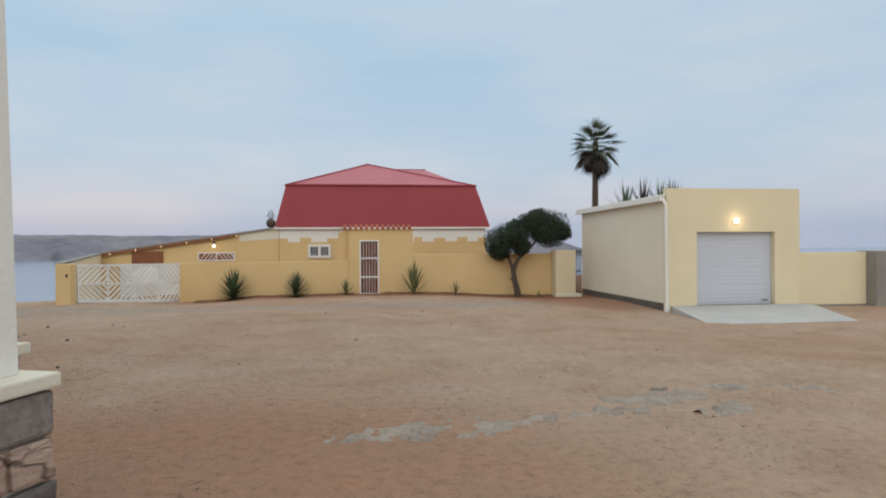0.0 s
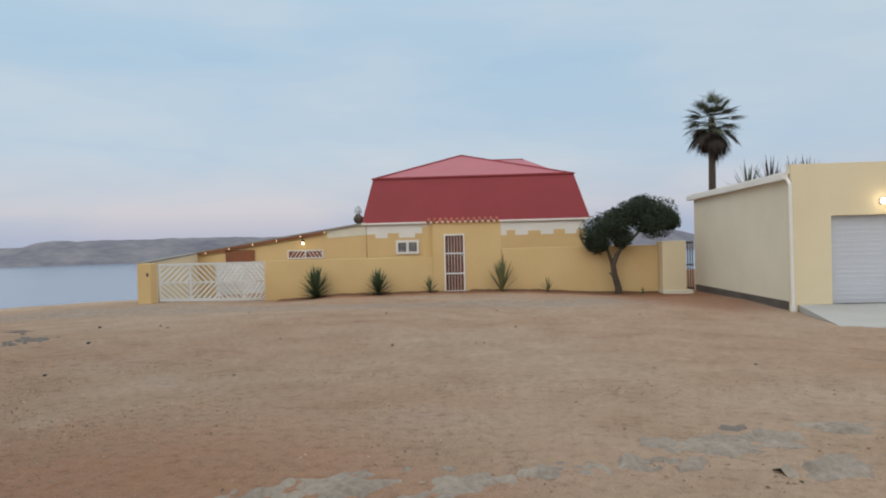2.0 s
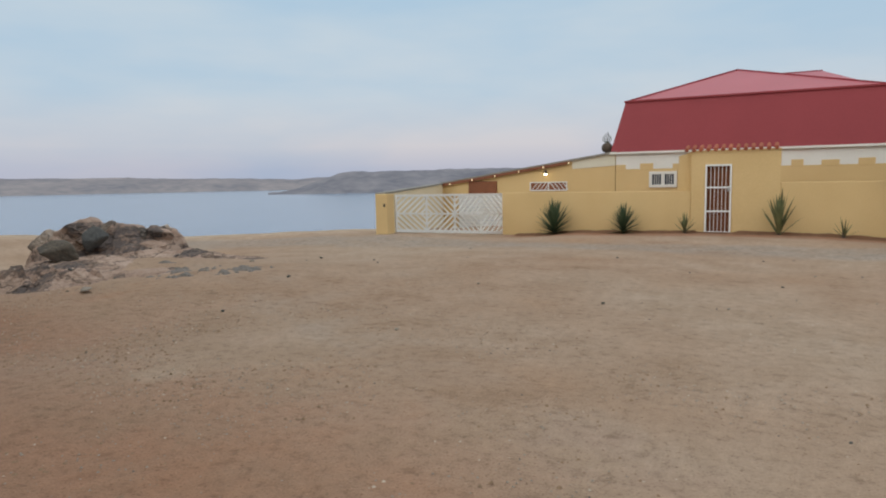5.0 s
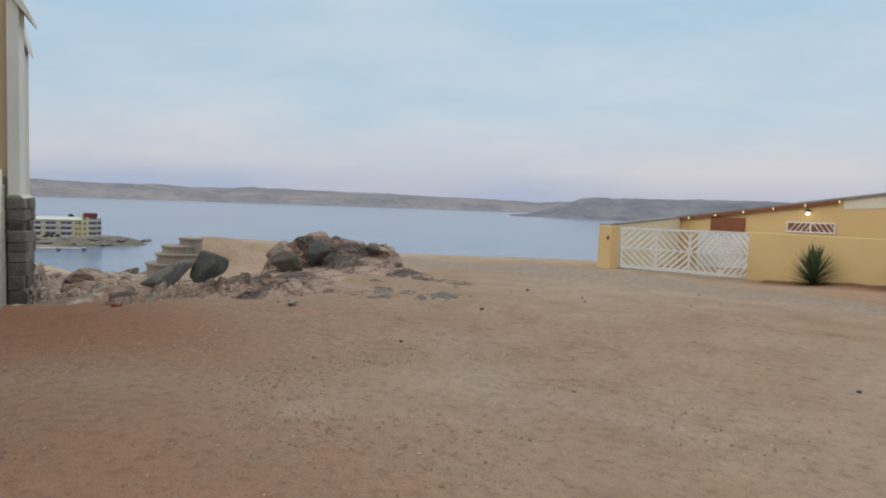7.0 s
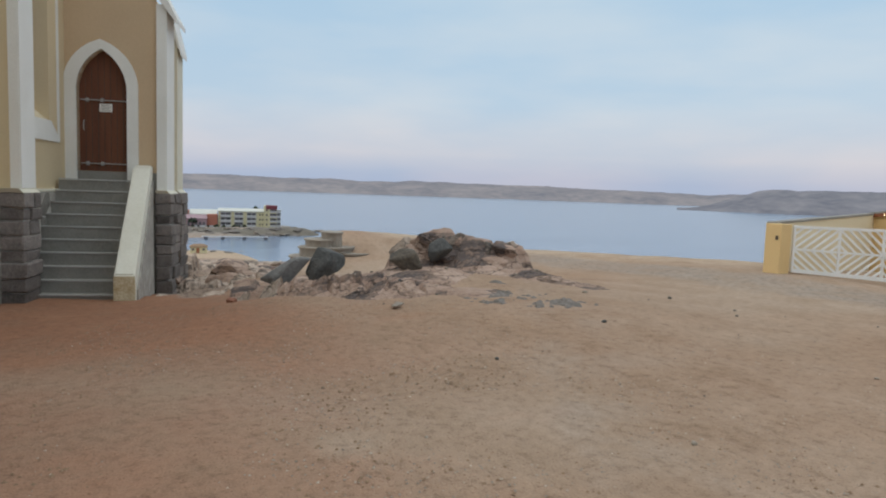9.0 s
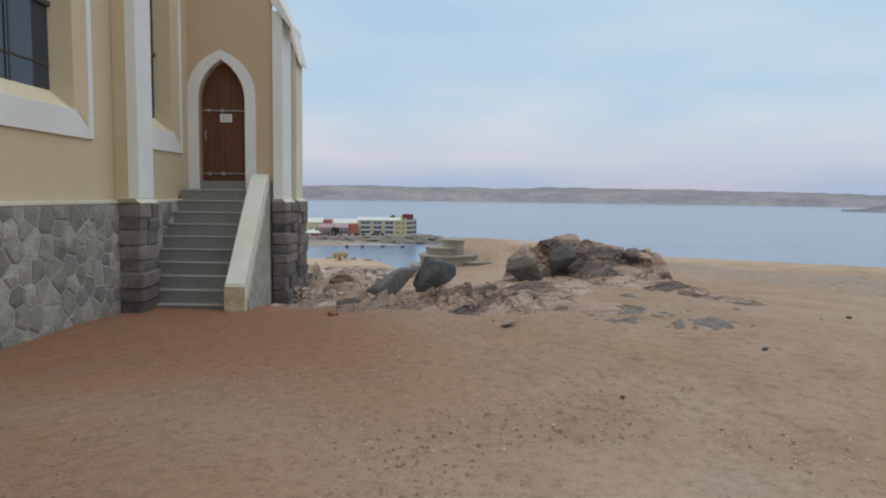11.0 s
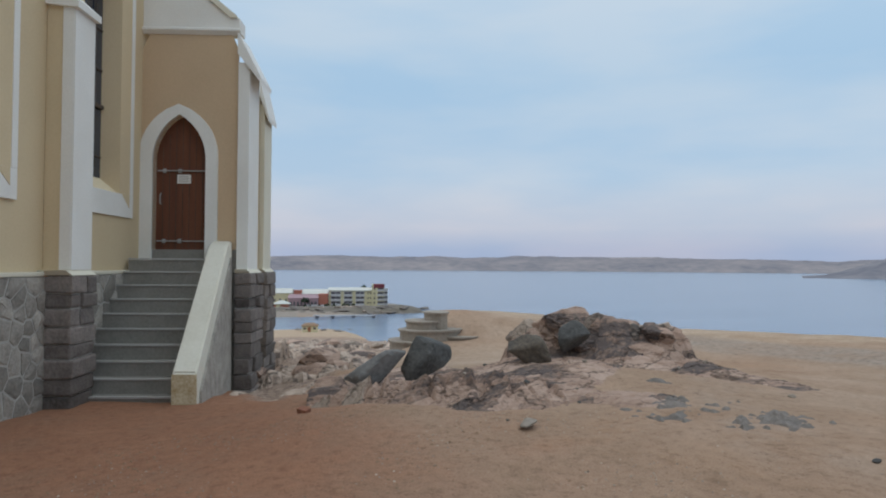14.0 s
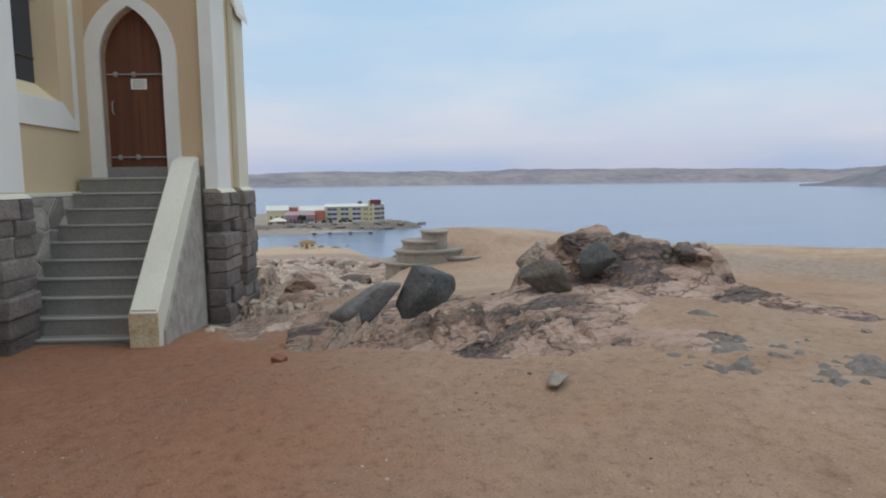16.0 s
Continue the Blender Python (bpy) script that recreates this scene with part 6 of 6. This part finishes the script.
# dry shrub that shows past the house's right eave
rosette("shrub", 5.2, 27.5, 2.9, 1.1, 26, M_PALMDEAD, "dry twiggy shrub behind the garden wall", 9, "shrub", leaf=0.012, low=60)

# ---------------------------------------------------------------- the far shore: hotel, cottages, jetty, beach hut
# Yellow, red and pink are desaturated to paint distance haze into them.
M_HYEL = material("hazed_hotel_yellow", (0.60, 0.55, 0.35), (0.53, 0.48, 0.31), 0.2, 3, 0.9, 0.0)
M_HGREY = material("hotel_pale_render", (0.55, 0.55, 0.56), (0.48, 0.48, 0.50), 0.2, 3, 0.9, 0.0)
M_HRED = material("hazed_hotel_red_render", (0.42, 0.165, 0.115), (0.36, 0.14, 0.10), 0.2, 3, 0.9, 0.0)
M_HPINK = material("hazed_hotel_pink_render", (0.36, 0.25, 0.27), (0.31, 0.21, 0.23), 0.2, 3, 0.9, 0.0)
M_HROOF = material("pale_tin_roof", (0.60, 0.60, 0.55), (0.52, 0.52, 0.48), 0.2, 3, 0.7, 0.0)
# Flat dark panel colour, its black lifted to paint in haze.
M_HDARK = material("hazed_dark_opening", (0.12, 0.11, 0.12), (0.08, 0.08, 0.09), 0.3, 3, 0.8, 0.0)
M_HMAROON = material("maroon_panel", (0.20, 0.05, 0.06), (0.15, 0.04, 0.05), 0.3, 3, 0.8, 0.0)
HZ = -24.2
hotel = thing("hotel", -410.6, 81.6, HZ, "pale yellow four-storey seaside hotel with balconies", "hotel", rz=76.9)
part("wall", box(0, 26.5, 0, 13, -3, 9.6), M_HYEL, hotel, "pale yellow long wing")
part("roof", prism([(-0.5, -0.7, 9.3), (27, -0.7, 9.3), (27, 5, 10.8), (-0.5, 5, 10.8)], (0, 0, 0.4)), M_HROOF, hotel, "pale tin roof")
part("roof", prism([(-0.5, 5, 10.8), (27, 5, 10.8), (27, 13.5, 9.3), (-0.5, 13.5, 9.3)], (0, 0, 0.4)), M_HROOF, hotel)
for x0, x1 in ((1.2, 7.2), (9.2, 14.3), (16.4, 21.8)):
    bay = part("balcony_bay", box(x0, x1, -0.3, -0.01, -0.5, 9.0), M_HGREY, hotel, "pale recessed balcony bay")
    for f in range(3):
        z = 0.2 + 2.95 * f
        part("opening", box(x0 + 0.2, x1 - 0.2, -0.36, -0.301, z + 1.15, z + 2.55), M_HDARK, bay)
        part("parapet", box(x0, x1, -1.2, -0.37, z, z + 1.0), M_HGREY, bay)
        part("divider", box((x0 + x1) / 2 - 0.12, (x0 + x1) / 2 + 0.12, -1.0, -0.37, z + 1.01, z + 2.6), M_HGREY, bay)
for z in (1.2, 4.2, 7.2):
    for x in (23.6, 25.2):
        part("window", box(x, x + 0.8, -0.08, -0.01, z, z + 1.1), M_HDARK, hotel)
part("tower", box(26.51, 34.0, -1.5, 11, -3, 13.2), M_HYEL, hotel, "yellow end tower")
part("tower_top", box(27.5, 34.2, -1.7, 10.8, 11.2, 13.4), M_HMAROON, hotel, "maroon top storey band")
for f in range(4):
    z = 0.6 + 2.9 * f
    part("balcony", box(30.0, 33.8, -1.62, -1.51, z + 0.9, z + 2.2), M_HDARK, hotel)
    part("balcony_rail", box(29.8, 33.9, -2.0, -1.63, z - 0.1, z + 0.8), M_HGREY, hotel)
    part("window", box(27.6, 28.5, -1.58, -1.51, z + 0.7, z + 1.9), M_HDARK, hotel)
part("end_bay", box(34.01, 36.4, 0.5, 9, -3, 10.8), M_HGREY, hotel)
for f in range(3):
    part("opening", box(34.3, 36.2, 0.42, 0.49, 1.6 + 2.9 * f, 3.0 + 2.9 * f), M_HDARK, hotel)
cot = thing("red_annexe", -410.6, 81.6, HZ, "orange-red hotel annexe with pink arcade", "building", rz=76.9)
part("block", box(-6.2, -0.6, -3, 9, -3, 7.4), M_HRED, cot)
part("arcade", box(-24.0, -6.3, -6, 4, -3, 4.8), M_HPINK, cot, "long pink arcade")
for k in range(8):
    x = -23.2 + 2.1 * k
    part("arch", prism([(x, -6.06, 0.3), (x + 1.4, -6.06, 0.3), (x + 1.4, -6.06, 2.3), (x + 1.1, -6.06, 2.9), (x + 0.7, -6.06, 3.15), (x + 0.3, -6.06, 2.9), (x, -6.06, 2.3)], (0, 0.05, 0)), M_HDARK, cot)
part("roof", prism([(-24.4, -6.4, 4.8), (-6, -6.4, 4.8), (-6, 2, 6.8), (-24.4, 2, 6.8)], (0, 0, 0.3)), M_HPINK, cot)
part("rear_roof", prism([(-17, 6, 7.0), (-1, 6, 7.0), (-1, 12, 9.6), (-17, 12, 9.6)], (0, 0, 0.3)), M_HROOF, cot)
part("rear_wall", box(-22, -17.1, 5, 12, -3, 9.4), M_HRED, cot)
part("rear_wall", box(-16.9, -1.1, 6.2, 12, -3, 6.9), M_HYEL, cot)
part("garden_wall", box(-14, -0.2, -9, -8.6, -3, 1.3), M_HGREY, cot)
cream = thing("cream_guesthouse", -410.6, 81.6, HZ, "cream guesthouse with pale roof behind trees", "building", rz=76.9)
part("wall", box(-36, -23, 4, 14, -3, 7.5), M_HYEL, cream)
part("roof", prism([(-36.5, 3.5, 7.5), (-22.5, 3.5, 7.5), (-22.5, 9, 10.2), (-36.5, 9, 10.2)], (0, 0, 0.3)), M_HROOF, cream)
part("roof", prism([(-36.5, 14.5, 7.5), (-22.5, 14.5, 7.5), (-22.5, 9, 10.2), (-36.5, 9, 10.2)], (0, 0, 0.3)), M_HROOF, cream)
for x in (-34, -30.5, -27):
    part("window", box(x, x + 1.2, 3.93, 3.99, 2.5, 4.2), M_HDARK, cream)
pav = thing("red_pavilion", -398, 51.5, HZ - 0.6, "small red pavilion with a white hipped roof", "pavilion", rz=76.9)
part("wall", box(-4, 4, -3, 3, -2, 3.0), M_HRED, pav)
part("front", box(-2.9, -0.3, -3.06, -3.01, 0.1, 2.8), M_HYEL, pav)
for poly in ([(-5, -4, 3.0), (5, -4, 3.0), (0.8, 0, 5.0), (-0.8, 0, 5.0)], [(5, 4, 3.0), (-5, 4, 3.0), (-0.8, 0, 5.0), (0.8, 0, 5.0)], [(5, -4, 3.0), (5, 4, 3.0), (0.8, 0, 5.0)], [(-5, 4, 3.0), (-5, -4, 3.0), (-0.8, 0, 5.0)]):
    part("roof", prism(poly, (0, 0, 0.2)), M_HROOF, pav)
jet = thing("jetty", -351.6, 70.5, SEA, "long low concrete jetty on dark piers", "jetty", rz=77.5)
part("deck", box(-8, 24.6, -0.9, 0.9, 1.25, 1.65), M_HGREY, jet)
for x in (-6, 2.2, 13.0, 23.6):
    part("pier", box(x - 0.9, x + 0.9, -1.0, 1.0, -5, 1.24), M_HDARK, jet)


def shrub_ball(x, y, z, r, seed, name="shrub", label="dark green shrub in the hotel garden"):
    rg = random.Random(seed)
    verts, faces = [], []
    for _ in range(130):
        d = Vector((rg.gauss(0, 1), rg.gauss(0, 1), abs(rg.gauss(0, 0.8)))).normalized()
        c = Vector((x, y, z)) + d * r * rg.uniform(0.4, 1.05)
        s = r * rg.uniform(0.18, 0.4)
        u = Vector((rg.gauss(0, 1), rg.gauss(0, 1), rg.gauss(0, 1))).normalized()
        v = u.cross(d)
        m = len(verts)
        verts += [c - u * s, c + v * s, c + u * s, c - v * s]
        faces.append((m, m + 1, m + 2, m + 3))
    tagged(link_mesh(name, verts, faces, M_LEAF), label, "shrub", group="shrubs of the hotel garden")


rg = random.Random(31)
for i in range(12):
    x, y = -398 - rg.uniform(0, 4), 48 + 4.4 * i + rg.uniform(-1.5, 1.5)
    shrub_ball(x, y, ground_z(x, y, False) + 0.3, rg.uniform(0.7, 1.6), 500 + i)
shrub_ball(-403, 66, HZ + 3.2, 2.6, 520, "tree", "leafy tree beside the pink arcade")
shrub_ball(-412, 104, HZ + 11.2, 1.6, 521, "tree", "palm-like tuft above the hotel roof")
# dark rocks at the headland's tip and along the water
rg = random.Random(41)
for i in range(96):
    if i < 20:
        y = 112 + 1.7 * i
        x = -398 - rg.uniform(0, 6) - 0.3 * max(0, y - 125)
        z, big = SEA + rg.uniform(-0.3, 0.7), 1.0
    else:
        y = 36 + 1.15 * (i - 20)
        x = -365 - rg.uniform(0, 24)
        z, big = ground_z(x, y, False) + 0.1, 1.25
    angular_rock("shore_rock", x, y, z, big * rg.uniform(1.2, 2.8), big * rg.uniform(1.8, 4.2), big * rg.uniform(0.5, 1.2), 600 + i, M_DARKFLAT if i % 4 else M_CRAG, "dark wave-worn rock at the water's edge", "rock", rz=rg.uniform(0, 180), detail=2, group="shore rocks")
for i in range(16):
    a = radians(82 - 1.1 * i)
    r = 292 - 3.2 * (i % 4) - (8 if i > 8 else 0)
    x, y = -2.6 - r * math.sin(a), 5.4 + r * math.cos(a)
    angular_rock("shore_rock", x, y, ground_z(x, y, False) + 0.2, rg.uniform(1.0, 2.4), rg.uniform(1.5, 3.5), rg.uniform(0.5, 1.1), 740 + i, M_DARKFLAT, "dark wave-worn rock at the water's edge", "rock", rz=rg.uniform(0, 180), detail=2, group="shore rocks")
hx, hy = -277.3, 49.0
hut = thing("beach_hut", hx, hy, ground_z(hx, hy, False) + 0.2, "small yellow beach hut with a brown thatched roof", "hut", rz=80)
part("wall", box(-3.2, 3.2, -2.2, 2.2, -1.5, 2.3), M_HYEL, hut)
part("door", box(-0.9, 0.3, -2.27, -2.21, 0.0, 2.0), M_BROWN, hut)
for x in (-2.6, 1.4):
    part("window", box(x, x + 1.0, -2.27, -2.21, 1.0, 1.8), M_HDARK, hut)
for poly in ([(-3.5, -2.6, 2.3), (3.5, -2.6, 2.3), (1.6, 0, 3.3), (-1.6, 0, 3.3)], [(3.5, 2.6, 2.3), (-3.5, 2.6, 2.3), (-1.6, 0, 3.3), (1.6, 0, 3.3)], [(3.5, -2.6, 2.3), (3.5, 2.6, 2.3), (1.6, 0, 3.3)], [(-3.5, 2.6, 2.3), (-3.5, -2.6, 2.3), (-1.6, 0, 3.3)]):
    part("roof", prism(poly, (0, 0, 0.25)), M_CLOD, hut)
M_HEAD = material("headland_rock", (0.20, 0.175, 0.14), (0.085, 0.078, 0.064), 0.12, 1.2, 0.95, 0.5, amount=0.7)
verts, faces, hn, hm = [], [], 26, 70
for i in range(hn + 1):
    for j in range(hm + 1):
        x, y = -394 + 33 * i / hn, 8 + 130 * j / hm
        p = Vector((x, y, 0))
        verts.append((x, y, ground_z(x, y, False) + 0.25 + 0.9 * abs(noise.noise(p * 0.16)) + 0.5 * noise.noise(p * 0.4) - 1.2 * (j in (0, hm)) - 1.0 * (i == 0)))
for i in range(hn):
    for j in range(hm):
        a = i * (hm + 1) + j
        faces.append((a, a + hm + 1, a + hm + 2, a + 1))
tagged(link_mesh("headland", verts, faces, M_HEAD), "dark rocky headland below the hotel", "headland", kind="structure")
# boulders strewn down the rocky slope
rg = random.Random(51)
for i in range(48):
    a, r = radians(rg.uniform(70, 92)), 14 + 60 * rg.random() ** 1.6
    x, y = -2.6 - r * math.sin(a), 5.4 + r * math.cos(a)
    if rockiness(x, y) < 0.3:
        continue
    s = rg.uniform(0.15, 0.42) * (1 + r / 30)
    angular_rock("slope_rock", x, y, ground_z(x, y) + s * 0.1, s * 1.3, s, s * 0.55, 700 + i, M_CRAG if i % 3 == 0 else M_BEDROCK, "weathered rock on the slope below the church", "rock", rz=rg.uniform(0, 180), tilt=rg.uniform(-15, 15), detail=2, group="rocks of the slope")
